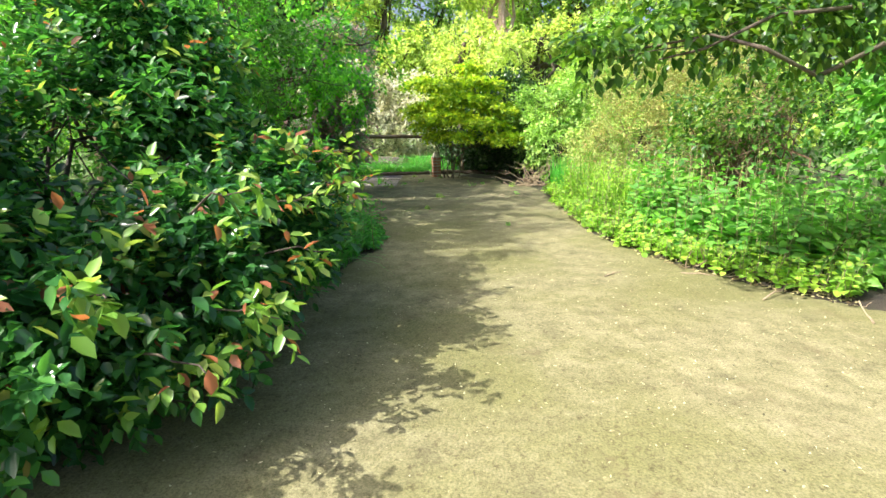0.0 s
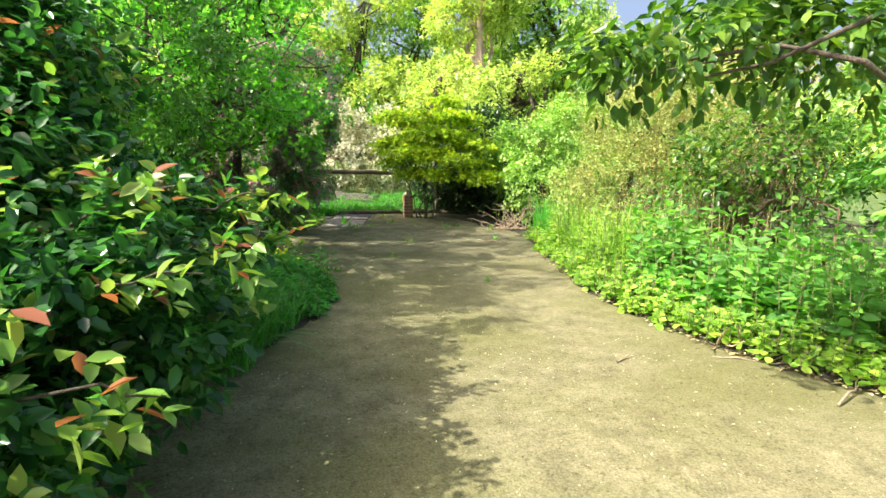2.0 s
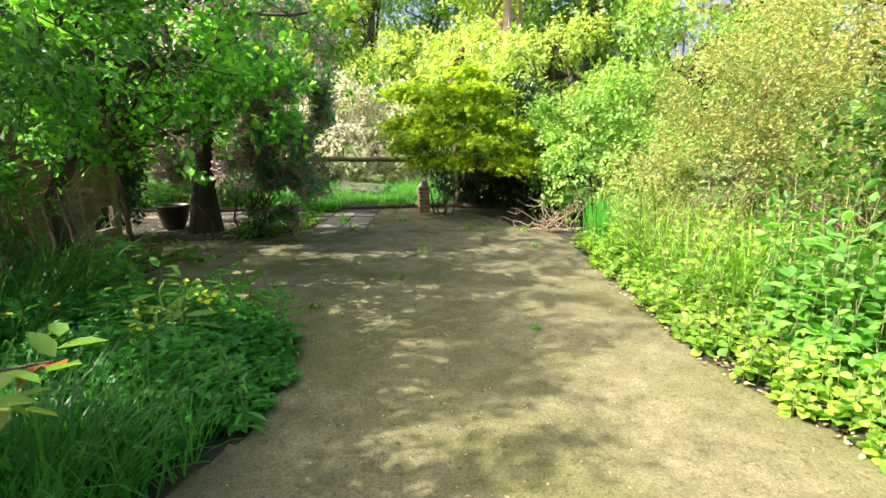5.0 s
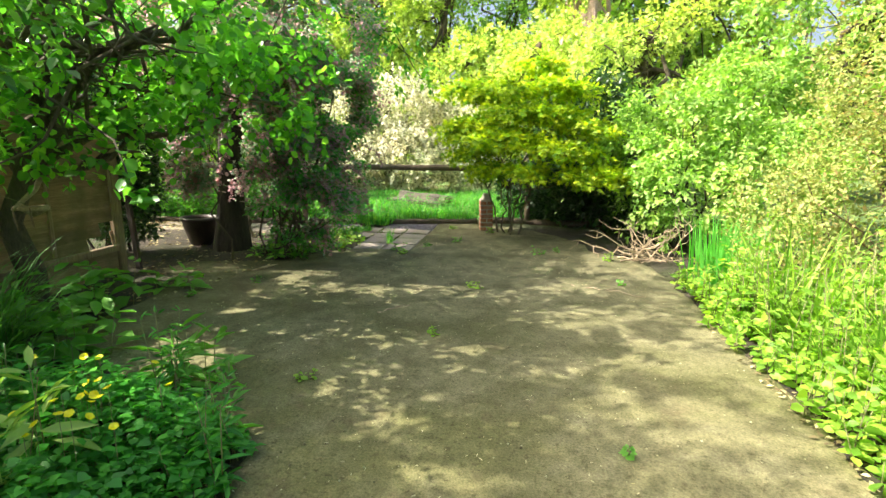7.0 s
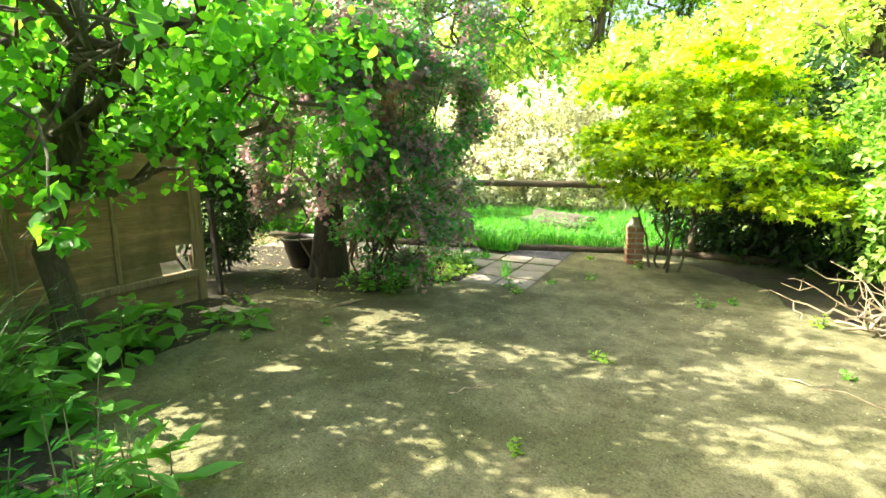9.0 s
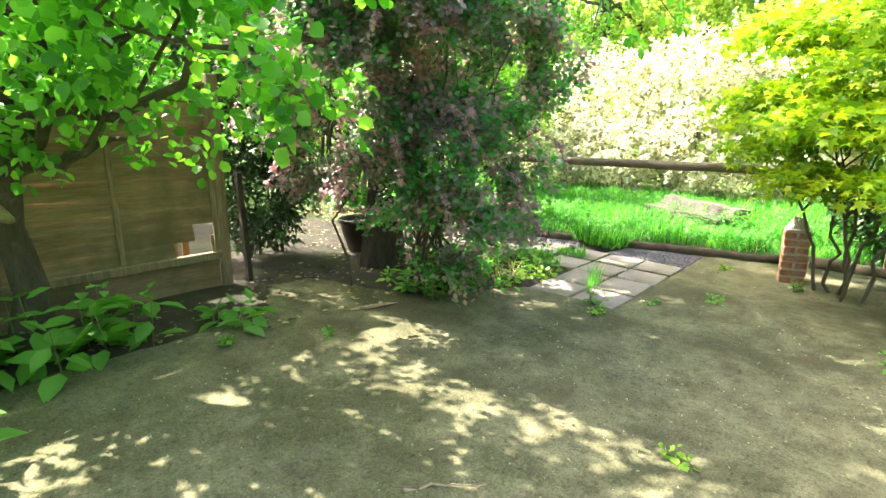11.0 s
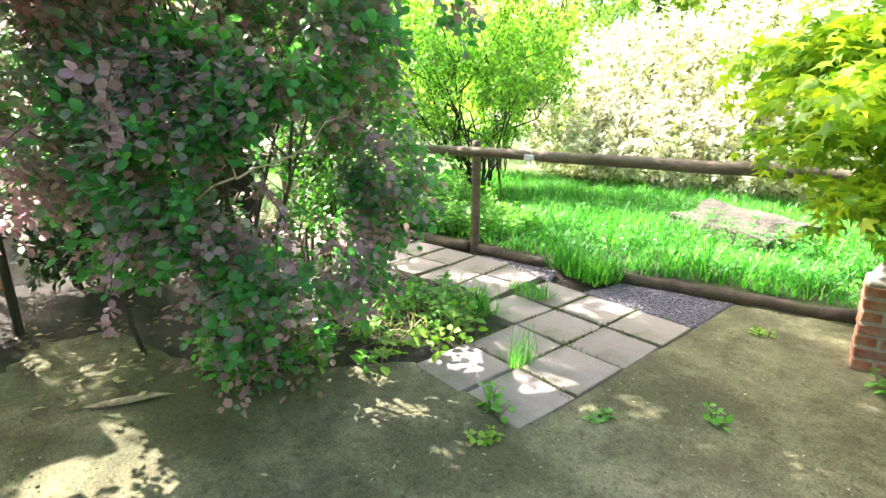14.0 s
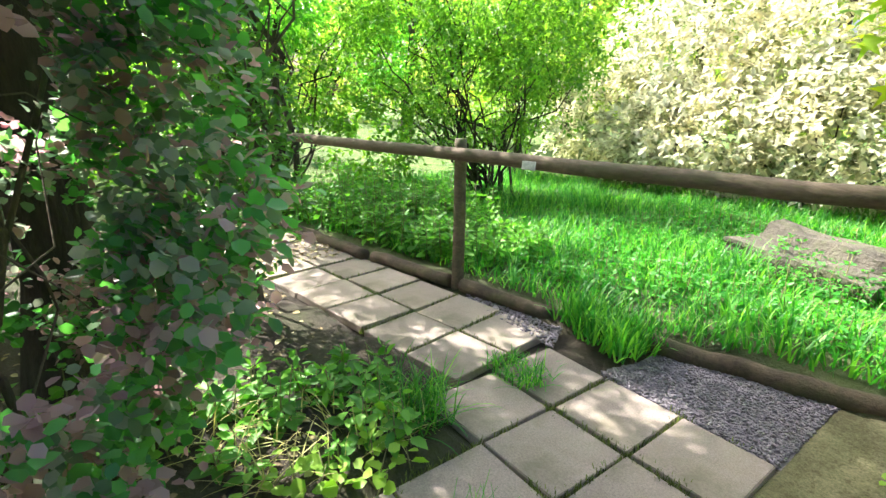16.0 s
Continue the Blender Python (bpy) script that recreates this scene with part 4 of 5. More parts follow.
grass_bed("tall_grass", "tall arching grass among the herbs beside the path", 34, [(2.3, 9.4), (2.25, 7.8), (2.4, 6.9), (3.6, 6.4), (4.0, 7.6), (3.2, 9.2)], 1000, (0.5, 1.0), 0.016, L_LIME, 0.35, 1.3)
grass_bed("seeding_grass", "straw-coloured seeding grass stems in the bed", 35, [(2.6, 8.6), (2.9, 6.6), (3.6, 5.2), (4.6, 5.0), (4.4, 7.5), (3.2, 8.8)], 110, (0.6, 1.1), 0.007, L_DRYGRASS, 0.15, 0.5)
blade_clump("iris_clump", "clump of upright bright green iris leaves beside the path", 36, (2.55, 10.2, 0), 0.36, 150, (0.5, 0.85), 0.03, L_IRIS, 0.1, 0.18)
blade_clump("iris_clump", "small clump of upright iris leaves beside the larger one", 37, (2.9, 10.6, 0), 0.25, 70, (0.45, 0.75), 0.03, L_IRIS, 0.1, 0.2)

# left beds
BUTTER_EDGE = [(-0.78, 5.35), (-0.68, 6.05), (-0.8, 6.75), (-1.5, 7.1), (-2.4, 7.0), (-2.9, 6.2), (-2.6, 5.3), (-1.4, 5.0)]


def buttercups():
    rng = np.random.default_rng(41)
    e = thing("buttercup_patch", "spreading patch of bright green buttercups with yellow flowers", "plants", (-1.6, 6.1, 0), kind="stuff")
    o = np.array((-1.6, 6.1, 0))
    base = patch(rng, 15000, BUTTER_EDGE, 0.0, 0.2)
    inset = np.clip(-edge_distance(base[:, :2], np.array(BUTTER_EDGE)) / 0.45, 0.12, 1)
    h = inset * 0.34 * rng.uniform(0.45, 1.05, len(base)) * (1 + 0.6 * fbm(base[:, :2], 2.2))
    pos = base.copy()
    pos[:, 2] = h + 0.02
    turn = rng.uniform(0, 6.28, len(base))
    along = np.column_stack([np.cos(turn), np.sin(turn), rng.normal(-0.15, 0.25, len(base))])
    nrm = np.array((0, 0, 1.0)) + rng.normal(size=pos.shape) * 0.3
    part("leaves", leaf_cloud(TREFOIL, pos - o, along, nrm, rng.uniform(0.026, 0.055, len(base))), L_BUTTER, e)
    few = rng.choice(len(base), 900, replace=False)
    part("stalks", tubes([[(*(base[i] - o), 0.002), (*(pos[i] - o), 0.0015)] for i in few], 4), M_STEM, e)
    cup = []
    for k in range(5):
        a = 2 * math.pi * k / 5
        cup.append(leaf_cloud((ROUND[0] * np.array((1.5, 1, 1)), ROUND[1]), np.zeros((1, 3)), np.array([(math.cos(a), math.sin(a), 0.5)]), np.array([(-math.cos(a) * 0.4, -math.sin(a) * 0.4, 1)]), 0.021))
    me = array_mesh("flower", *joined(*cup))
    me.materials.append(M_YELLOW)
    spots = np.concatenate([patch(rng, 36, [(-1.0, 5.9), (-1.1, 6.6), (-1.7, 6.9), (-2.4, 6.6), (-2.3, 5.7), (-1.5, 5.5)]), patch(rng, 12, [(-1.25, 6.1), (-1.2, 6.5), (-1.5, 6.6), (-1.5, 6.15)])])
    stalks = []
    for q in spots:
        top = np.array((q[0], q[1], 0.41 + rng.uniform(-0.05, 0.07))) - o
        f = part("flower", me, M_YELLOW, e, "yellow flower")
        f.location = top
        f.rotation_euler = (rng.normal() * 0.35, rng.normal() * 0.35, rng.uniform(0, 6))
        stalks.append([(top[0], top[1], 0.0, 0.0018), (*top, 0.0012)])
    part("flower_stalks", tubes(stalks, 4), M_STEM, e)


buttercups()
herb_bed("patch_herbs", "leafy herbs standing up among the buttercups", 48, BUTTER_EDGE, 190, (0.18, 0.42), 0.11, L_BUTTER, levels=5, template=LANCE, pairs=3, z=0.0)
blade_clump("sedge", "large arching dark green pendulous sedge with drooping catkins", 42, (-2.95, 7.0, 0), 0.34, 300, (0.55, 1.0), 0.015, L_SEDGE, 0.45, 1.8, heads=9, group="sedges")
blade_clump("sedge", "arching dark green sedge at the edge of the path", 43, (-1.35, 4.75, 0), 0.3, 240, (0.5, 0.9), 0.014, L_SEDGE, 0.5, 1.5, heads=2, group="sedges")
blade_clump("sedge", "arching dark sedge in the shade beside the fruit tree", 44, (-2.6, 6.15, 0), 0.3, 220, (0.6, 1.0), 0.015, L_SEDGE, 0.5, 1.6, heads=10, group="sedges")
grass_bed("edge_grass", "soft dark green grass at the foot of the bushes", 45, [(-0.85, 5.5), (-0.98, 4.3), (-1.6, 4.0), (-2.2, 4.8), (-1.6, 5.5)], 1500, (0.15, 0.42), 0.008, L_BUTTER, 0.4, 1.1)
herb_bed("shade_weeds", "dark green leafy weeds under the evergreen bush", 46, [(-1.2, 3.2), (-1.0, 4.2), (-1.6, 4.3), (-1.9, 3.3)], 90, (0.1, 0.25), 0.07, L_BUTTER, levels=3)


def dead_stalks():
    """Bleached dead stalks leaning out of the bed."""
    rng = np.random.default_rng(67)
    e = thing("dead_stalks", "bleached dead plant stalks leaning out over the edge of the path", "stalks", (2.9, 4.5, 0))
    for i in range(16):
        x, y = rng.uniform(-0.5, 0.7), 0
        y = -0.55 * x + rng.uniform(0.0, 0.35)
        t = rng.uniform(3.4, 5.0)
        ln = rng.uniform(0.2, 0.5)
        part("stalk", tubes([bough(rng, (x, y, 0.0), (x + math.cos(t) * ln * 0.7, y + math.sin(t) * ln * 0.7, ln * rng.uniform(0.05, 0.7)), 0.008, 0.004, 4, 0.04)], 5), M_TWIG, e, smooth=True)


dead_stalks()


def leafy_plant(name, label, seed, at, n, height, leaf, mat, template=LANCE, levels=4, spread=0.1, group="", **kw):
    rng = np.random.default_rng(seed)
    e = thing(name, label, "plant", at, group)
    base = np.column_stack([rng.normal(size=(n, 2)) * spread, np.zeros(n)])
    for q in base:
        h = np.array([rng.uniform(height * 0.7, height * 1.1)])
        leaves, stem = herbs(rng, q[None], h, leaf, levels, 2, template, **kw)
        s = part("stalk", stem, M_STEM, e)
        k = len(template[0])
        for i in range(0, len(leaves[0]), k):
            part("leaf", (leaves[0][i:i + k], template[1]), mat, s)
    return e


leafy_plant("willowherb", "tall plant with narrow pointed leaves among the buttercups", 51, (-1.48, 6.15, 0), 6, 0.64, 0.22, L_PALE, levels=6, spread=0.1)
leafy_plant("willowherb", "young plant with narrow pointed leaves among the buttercups", 52, (-1.05, 6.75, 0), 4, 0.42, 0.16, L_NETTLE, levels=4, spread=0.08)
leafy_plant("foxglove", "leafy foxglove rosette with long pale green leaves", 53, (-1.6, 7.25, 0), 7, 0.36, 0.27, L_NETTLE, levels=4, spread=0.1)
leafy_plant("foxglove", "leafy green plant at the foot of the board fence", 54, (-3.15, 8.35, 0), 8, 0.42, 0.23, L_NETTLE, OVATE, 4, 0.12, droop=0.6)
leafy_plant("foxglove", "broad-leaved green plant beside the fence", 55, (-3.2, 7.7, 0), 9, 0.44, 0.23, L_NETTLE, OVATE, 4, 0.15, droop=0.6)
leafy_plant("foxglove", "low broad-leaved green plant on the bed edge", 56, (-2.98, 9.0, 0), 5, 0.18, 0.19, L_NETTLE, OVATE, 3, 0.1)
leafy_plant("foxglove", "leafy green plant by the path under the fruit tree", 57, (-2.6, 7.35, 0), 8, 0.38, 0.22, L_NETTLE, OVATE, 4, 0.16, droop=0.5)
herb_bed("undergrowth", "low dark green plants under the purple bush", 58, [(-3.0, 10.5), (-2.3, 10.35), (-2.0, 11.2), (-2.05, 12.2), (-2.6, 12.25), (-3.0, 11.2)], 85, (0.1, 0.3), 0.10, L_NETTLE, levels=4, pairs=3)
grass_bed("dry_stalks", "brown dry stalks lying among the weeds beside the paving", 66, [(-2.05, 11.45), (-2.05, 12.2), (-2.7, 12.2), (-2.6, 11.2)], 170, (0.12, 0.3), 0.005, L_DRYGRASS, 0.9, 0.9)
grass_bed("slab_grass", "grass tufts growing through the joints of the paving", 59, [(-2.05, 12.05), (-2.05, 12.3), (-2.35, 12.42), (-2.42, 12.1)], 240, (0.08, 0.22), 0.006, L_GRASS, 0.6, 1.4)
grass_bed("slab_grass", "grass tuft growing across the paving slabs", 60, [(-2.05, 12.75), (-2.1, 12.95), (-2.4, 12.95), (-2.42, 12.68)], 230, (0.06, 0.18), 0.006, L_GRASS, 0.7, 1.4)
grass_bed("slab_grass", "thin pale grass tuft between two paving slabs", 61, [(-1.55, 11.75), (-1.45, 11.75), (-1.42, 12.0), (-1.55, 12.0)], 80, (0.08, 0.24), 0.003, L_GRASS, 0.35, 0.7)
grass_bed("log_grass", "long bright grass growing over the log edging", 62, [(-2.68, 13.5), (-1.95, 13.36), (-1.85, 13.75), (-2.5, 13.85)], 560, (0.14, 0.4), 0.013, L_GRASS, 0.35, 1.1)

for i, (x, y, n, h) in enumerate(((-2.1, 11.6, 5, 0.2), (-1.99, 11.28, 4, 0.13), (-2.12, 11.93, 6, 0.2), (-2.12, 11.5, 4, 0.12), (-1.99, 11.86, 4, 0.14))):
    leafy_plant("ground_elder", "bright green three-leaved weed beside the paving", 590 + i, (x, y, 0.0), n, h, 0.085, L_LIME, ROUND, 2, 0.09, "weeds by the paving", lean=0.35)

# ---- meadow beyond the rail ----
MEADOW = [(-7.5, 12.85), (-3.5, 13.52), (-1.9, 13.9), (-1.0, 14.25), (0.6, 14.55), (0.8, 18.5), (-3, 19), (-8, 18)]
grass_bed("meadow_grass", "lush bright green meadow grass beyond the rail", 63, MEADOW, 34000, (0.1, 0.27), 0.012, L_GRASS, 0.45, 1.5, 0.05)
herb_bed("meadow_herbs", "scattered leafy herbs in the meadow grass", 65, [(-3.4, 13.8), (-0.5, 14.6), (0.2, 17), (-4, 17.5)], 900, (0.08, 0.24), 0.07, L_BUTTER, levels=4, pairs=3, z=0.05)
herb_bed("meadow_herbs", "leafy green herbs among the meadow grass behind the post", 64, [(-6.5, 13.0), (-3.6, 13.52), (-3.3, 14.4), (-6, 15)], 520, (0.25, 0.5), 0.10, L_NETTLE, levels=5, pairs=3, z=0.05)

# ---- bushes and trees in the distance ----
shrub("cream_bush", "wide bush with cream-edged leaves, whitened for glare, beyond the meadow", 71,
      [(-6.4, 19.3, 1.0, 1.3, 1.0, 1.1), (-4.6, 18.9, 0.9, 1.4, 1.0, 1.0), (-2.8, 19.3, 1.0, 1.3, 1.0, 1.1), (-1.0, 19.8, 1.1, 1.3, 1.0, 1.2), (-5.2, 19.8, 2.2, 1.5, 1.0, 1.1), (-3.2, 20.0, 2.3, 1.5, 1.0, 1.2), (-1.2, 20.4, 2.2, 1.4, 1.0, 1.1), (0.8, 20.6, 1.6, 1.4, 1.0, 1.3)],
      4600, L_CREAM_GLARE, 0.12, 0.32, 8, foot=(-3.0, 19.8, 0.05), stems=14, flat=1.3, droop=0.2, uneven=0.4)
shrub("green_bush", "many-stemmed fresh green bush beyond the rail", 72,
      [(-6.2, 15.6, 1.5, 0.9, 0.8, 0.9), (-5.4, 16.2, 2.0, 0.9, 0.8, 0.9), (-7.2, 15.2, 2.2, 1.0, 0.9, 1.0), (-6.3, 16.0, 3.0, 1.2, 1.0, 0.9)],
      1900, L_AIRY, 0.07, 0.28, 8, foot=(-6.0, 15.9, 0.05), stems=26, stem_r=0.022, uneven=0.45, floor=0.6, gap=-0.12)
shrub("green_bush", "leafy green bush at the far end of the rail", 73,
      [(-8.4, 13.8, 1.6, 1.0, 1.0, 1.0), (-9.2, 13.0, 2.2, 1.1, 1.1, 1.1), (-8.2, 14.6, 2.8, 1.2, 1.1, 0.9)],
      1300, L_AIRY, 0.08, 0.28, 8, foot=(-8.6, 13.8, 0), stems=18, stem_r=0.025, floor=0.8)
shrub("lime_bush", "airy yellow-green bush behind the meadow", 74,
      [(-7.3, 17.6, 1.6, 0.8, 0.8, 1.0), (-6.9, 18.0, 2.5, 0.8, 0.8, 0.8), (-8.0, 18.0, 2.7, 0.9, 0.8, 0.9)],
      1100, L_LIME, 0.08, 0.3, 8, foot=(-7.3, 17.8, 0.05), stems=14, uneven=0.4)
shrub("coppiced_tree", "slim many-trunked tree with dark stems at the end of the rail", 78,
      [(-6.9, 13.3, 2.7, 0.9, 0.8, 0.6), (-6.0, 12.9, 3.2, 1.0, 0.9, 0.6), (-7.4, 12.6, 3.5, 1.0, 0.9, 0.6), (-5.4, 12.4, 3.7, 0.9, 0.8, 0.5), (-6.4, 12.1, 2.9, 0.7, 0.7, 0.5)],
      1000, L_APPLE, 0.08, 0.28, 8, foot=(-6.9, 13.35, 0), stems=8, stem_r=0.05, uneven=0.45, floor=1.9, gap=0.12, category="tree")
shrub("hazel_bush", "thin-stemmed shady bush behind the purple bush", 77,
      [(-3.5, 11.75, 1.2, 0.5, 0.35, 0.8), (-4.2, 11.9, 2.1, 0.7, 0.45, 0.7), (-3.6, 11.9, 2.7, 0.7, 0.5, 0.6)],
      900, L_SMALL, 0.06, 0.25, 8, foot=(-3.8, 11.85, 0), stems=12, stem_mat=M_BARK, uneven=0.45, floor=0.35, gap=-0.2)
shrub("ivy_hedge", "dark dense hedge at the end of the board fence", 75,
      [(-4.3, 10.1, 0.6, 0.4, 0.35, 0.6), (-4.25, 10.2, 1.5, 0.45, 0.4, 0.7), (-4.6, 10.3, 1.0, 0.5, 0.5, 0.9), (-4.8, 10.2, 2.0, 0.7, 0.6, 0.8), (-5.4, 9.7, 2.4, 0.9, 0.7, 1.0)],
      1700, L_LAUREL_SHADED, 0.07, 0.25, 8, foot=(-4.7, 10.2, 0), stems=10, floor=0.25)
shrub("back_hedge", "dark green hedge beyond the shaded clearing", 76,
      [(-9.5, 11.0, 1.2, 1.0, 1.5, 1.3), (-9.0, 9.2, 1.5, 1.0, 1.5, 1.6), (-7.6, 14.9, 0.7, 0.9, 0.7, 0.8)],
      1500, L_AIRY, 0.1, 0.3, 8, foot=(-9.2, 11.0, 0), stems=14)



def far_tree(seed, x, y, h, w, mat, label, leaf=0.2, n=1300, bark=None, low=0.25, r=0.16, name="tree"):
    g = np.random.default_rng(seed)
    lobes = [(x + g.normal() * w * 0.4, y + g.normal() * w * 0.35, h * (low + (1 - low) * f), w * g.uniform(0.4, 0.62) * (1.15 - 0.5 * f), w * g.uniform(0.4, 0.6) * (1.15 - 0.5 * f), h * 0.13) for f in np.linspace(0.12, 0.95, 9)]
    trunk = [(g.normal() * 0.08 * i, g.normal() * 0.08 * i, h * 0.9 * i / 5 - 0.05) for i in range(6)]
    return tree(name, label, seed, (x, y, 0), trunk, r, lobes, n, mat, leaf, leaf * 2.6, 8, bark=bark, limbs=14, twigs=3, uneven=0.5, core=0.3)


FAR = [(-13, 26, 10, 3.4, L_SPRING_HAZY), (-8, 25, 10, 3.2, L_PALE), (-5.5, 27, 12, 3.2, L_SPRING_HAZY), (-2.6, 25, 9, 3.0, L_SPRING_HAZY), (-0.2, 27.5, 11, 3.2, L_PALE), (2.2, 24, 8.5, 2.8, L_SPRING_HAZY),
       (5.2, 22, 8.8, 2.8, L_PALE), (7.6, 24, 7.8, 3.0, L_SPRING_HAZY), (10.5, 20, 6.4, 3.0, L_TAN), (13.5, 25, 7.5, 3.2, L_SPRING_HAZY), (-16, 21, 8, 3.0, L_APPLE), (-16, 13, 6.5, 3.0, L_APPLE), (-11.5, 6.5, 4.6, 3.0, L_SMALL), (-9, 1.5, 4.6, 2.8, L_SMALL)]
for i, (x, y, h, w, mat) in enumerate(FAR):
    kind = {L_SPRING_HAZY: "light yellow-green spring foliage", L_PALE: "pale green leaves", L_TAN: "sparse tan spring foliage", L_APPLE: "fresh green leaves", L_SMALL: "dense green leaves"}[mat]
    far_tree(800 + i, x, y, h, w, mat, "tall tree with %s behind the garden" % kind, n=1250 if mat is not L_TAN else 700)
far_tree(830, 3.2, 17.5, 4.6, 2.0, L_SPRING_HAZY, "young tree with yellow-green leaves behind the maple", 0.13, 1100)
far_tree(831, 5.6, 14.5, 4.0, 2.0, L_PALE, "bushy pale green tree behind the pale bush", 0.12, 1100)
far_tree(832, 7.4, 11.5, 4.6, 2.2, L_TAN, "bare-twigged tree with tan spring leaves", 0.09, 900)
far_tree(833, 7.6, 7.5, 5.0, 2.2, L_PALE, "airy pale green tree behind the bramble tangle", 0.11, 1000)
far_tree(834, 0.6, 18.6, 4.6, 1.9, L_SPRING_HAZY, "slender yellow-green tree beyond the meadow", 0.12, 1000)
tree("pale_trunk_tree", "ivy-grown tree with a pale pinkish trunk beyond the meadow", 835, (2.1, 20.5, 0), [(0, 0, -0.05), (0.05, 0, 1.5), (0.0, 0.05, 3.0), (0.15, 0, 4.6), (0.1, 0, 6.2), (0.2, 0, 8.0)], 0.24,
     [(2.1, 20.7, 7.6, 1.6, 1.4, 1.0), (1.2, 20.8, 6.4, 1.0, 1.0, 0.8), (3.2, 20.8, 6.8, 1.1, 1.0, 0.8), (1.4, 20.6, 3.2, 0.7, 0.6, 1.5)], 900, L_SPRING_HAZY, 0.16, 0.4, 8, bark=M_BARK_PINK)


def far_woods():
    g = np.random.default_rng(840)
    lobes = []
    for a in np.linspace(-20, 200, 56):
        r = g.uniform(32, 44)
        h = 11 if a > 75 else 7.5
        x, y = r * math.cos(radians(a)), 6 + r * math.sin(radians(a))
        for f in (0.16, 0.45, 0.75):
            lobes.append((x + g.normal(), y + g.normal(), h * f * g.uniform(0.8, 1.15), 2.4, 2.4, h * 0.2))
    p, d = crown_points(g, lobes, 8500, uneven=0.4, core=0.3)
    tagged(part("far_woods", shoots(g, p, d, 0.9, 7, 0.5, template=DIAMOND), L_SPRING_HAZY, None), "light green woods closing the distance", "woods", kind="stuff")


far_woods()


# ---- board fence ----
def board_fence():
    e = thing("board_fence", "brown overlapping board fence panel with a broken slot and wooden posts", "fence", (-3.88, 8.0, 0))
    y0, y1 = -2.2, 1.42
    for a, b in ((y0, -0.42), (-0.36, y1)):
        for i in range(10):
            z = 0.335 + i * 0.137
            if b > 1 and i in (0, 1):
                ends = ((a, b - 0.36), (b - 0.06, b)) if i == 0 else ((a, b - 0.2),)
            else:
                ends = ((a, b),)
            for s, t in ends:
                bm = bmesh.new()
                bmesh.ops.create_grid(bm, x_segments=1, y_segments=max(2, int((t - s) / 0.12)), size=0.5)
                for v in bm.verts:
                    yy = s + (v.co.y + 0.5) * (t - s)
                    low = v.co.x < 0
                    wave = 0.012 * noise.noise(Vector((yy * 2.2, i * 3.1, 0))) + 0.006 * noise.noise(Vector((yy * 9, i * 5.1, 2)))
                    v.co = Vector((0.03 if low else 0.0, yy, z + (wave if low else 0.158)))
                r = bmesh.ops.extrude_face_region(bm, geom=list(bm.faces))
                for v in r["geom"]:
                    if isinstance(v, bmesh.types.BMVert):
                        v.co.x -= 0.011
                part("board", bm, M_BOARD, e)
        for y in np.linspace(a + 0.3, b - 0.02, 3):
            part("batten", box_mesh(0.025, 0.04, 1.36, 0.004), M_POST, e).location = (0.032, y, 1.04)
        part("top_cap", box_mesh(0.07, b - a, 0.035, 0.006), M_POST, e).location = (0, (a + b) / 2, 1.745)
        part("bottom_rail", box_mesh(0.05, b - a, 0.07, 0.008), M_POST, e).location = (0.03, (a + b) / 2, 0.315)
        part("gravel_board", box_mesh(0.035, b - a, 0.33, 0.006), M_BOARD, e).location = (0, (a + b) / 2, 0.13)
    for y in (-2.25, -0.39, 1.47):
        part("post", box_mesh(0.09, 0.09, 1.9, 0.008), M_POST, e).location = (0.0, y, 0.88)


board_fence()
lean_post = part("leaning_post", box_mesh(0.055, 0.05, 1.05, 0.006), M_BARK_DARK, None)
lean_post.matrix_world = pose(-3.86, 9.66, 0.49, 0, -4, 8)
tagged(lean_post, "short dark wooden post standing beside the fence", "post")


def lit_pickets():
    # board-like pickets whose colour carries the warm sunlight
    e = thing("picket_screen", "wooden pickets behind the fence, with orange sunlight in their colour", "fence", (-5.0, 8.9, 0))
    m = box_mesh(0.02, 0.07, 1.0, 0.004)
    me = bpy.data.meshes.new("picket")
    m.to_mesh(me)
    m.free()
    me.materials.append(M_PICKET_SUNLIT)
    for i in range(14):
        part("picket", me, M_PICKET_SUNLIT, e).location = (0, -0.9 + i * 0.12, 0.5)
    part("rail", box_mesh(0.03, 1.8, 0.06, 0.005), M_PICKET_SUNLIT, e).location = (-0.027, -0.1, 0.7)


lit_pickets()


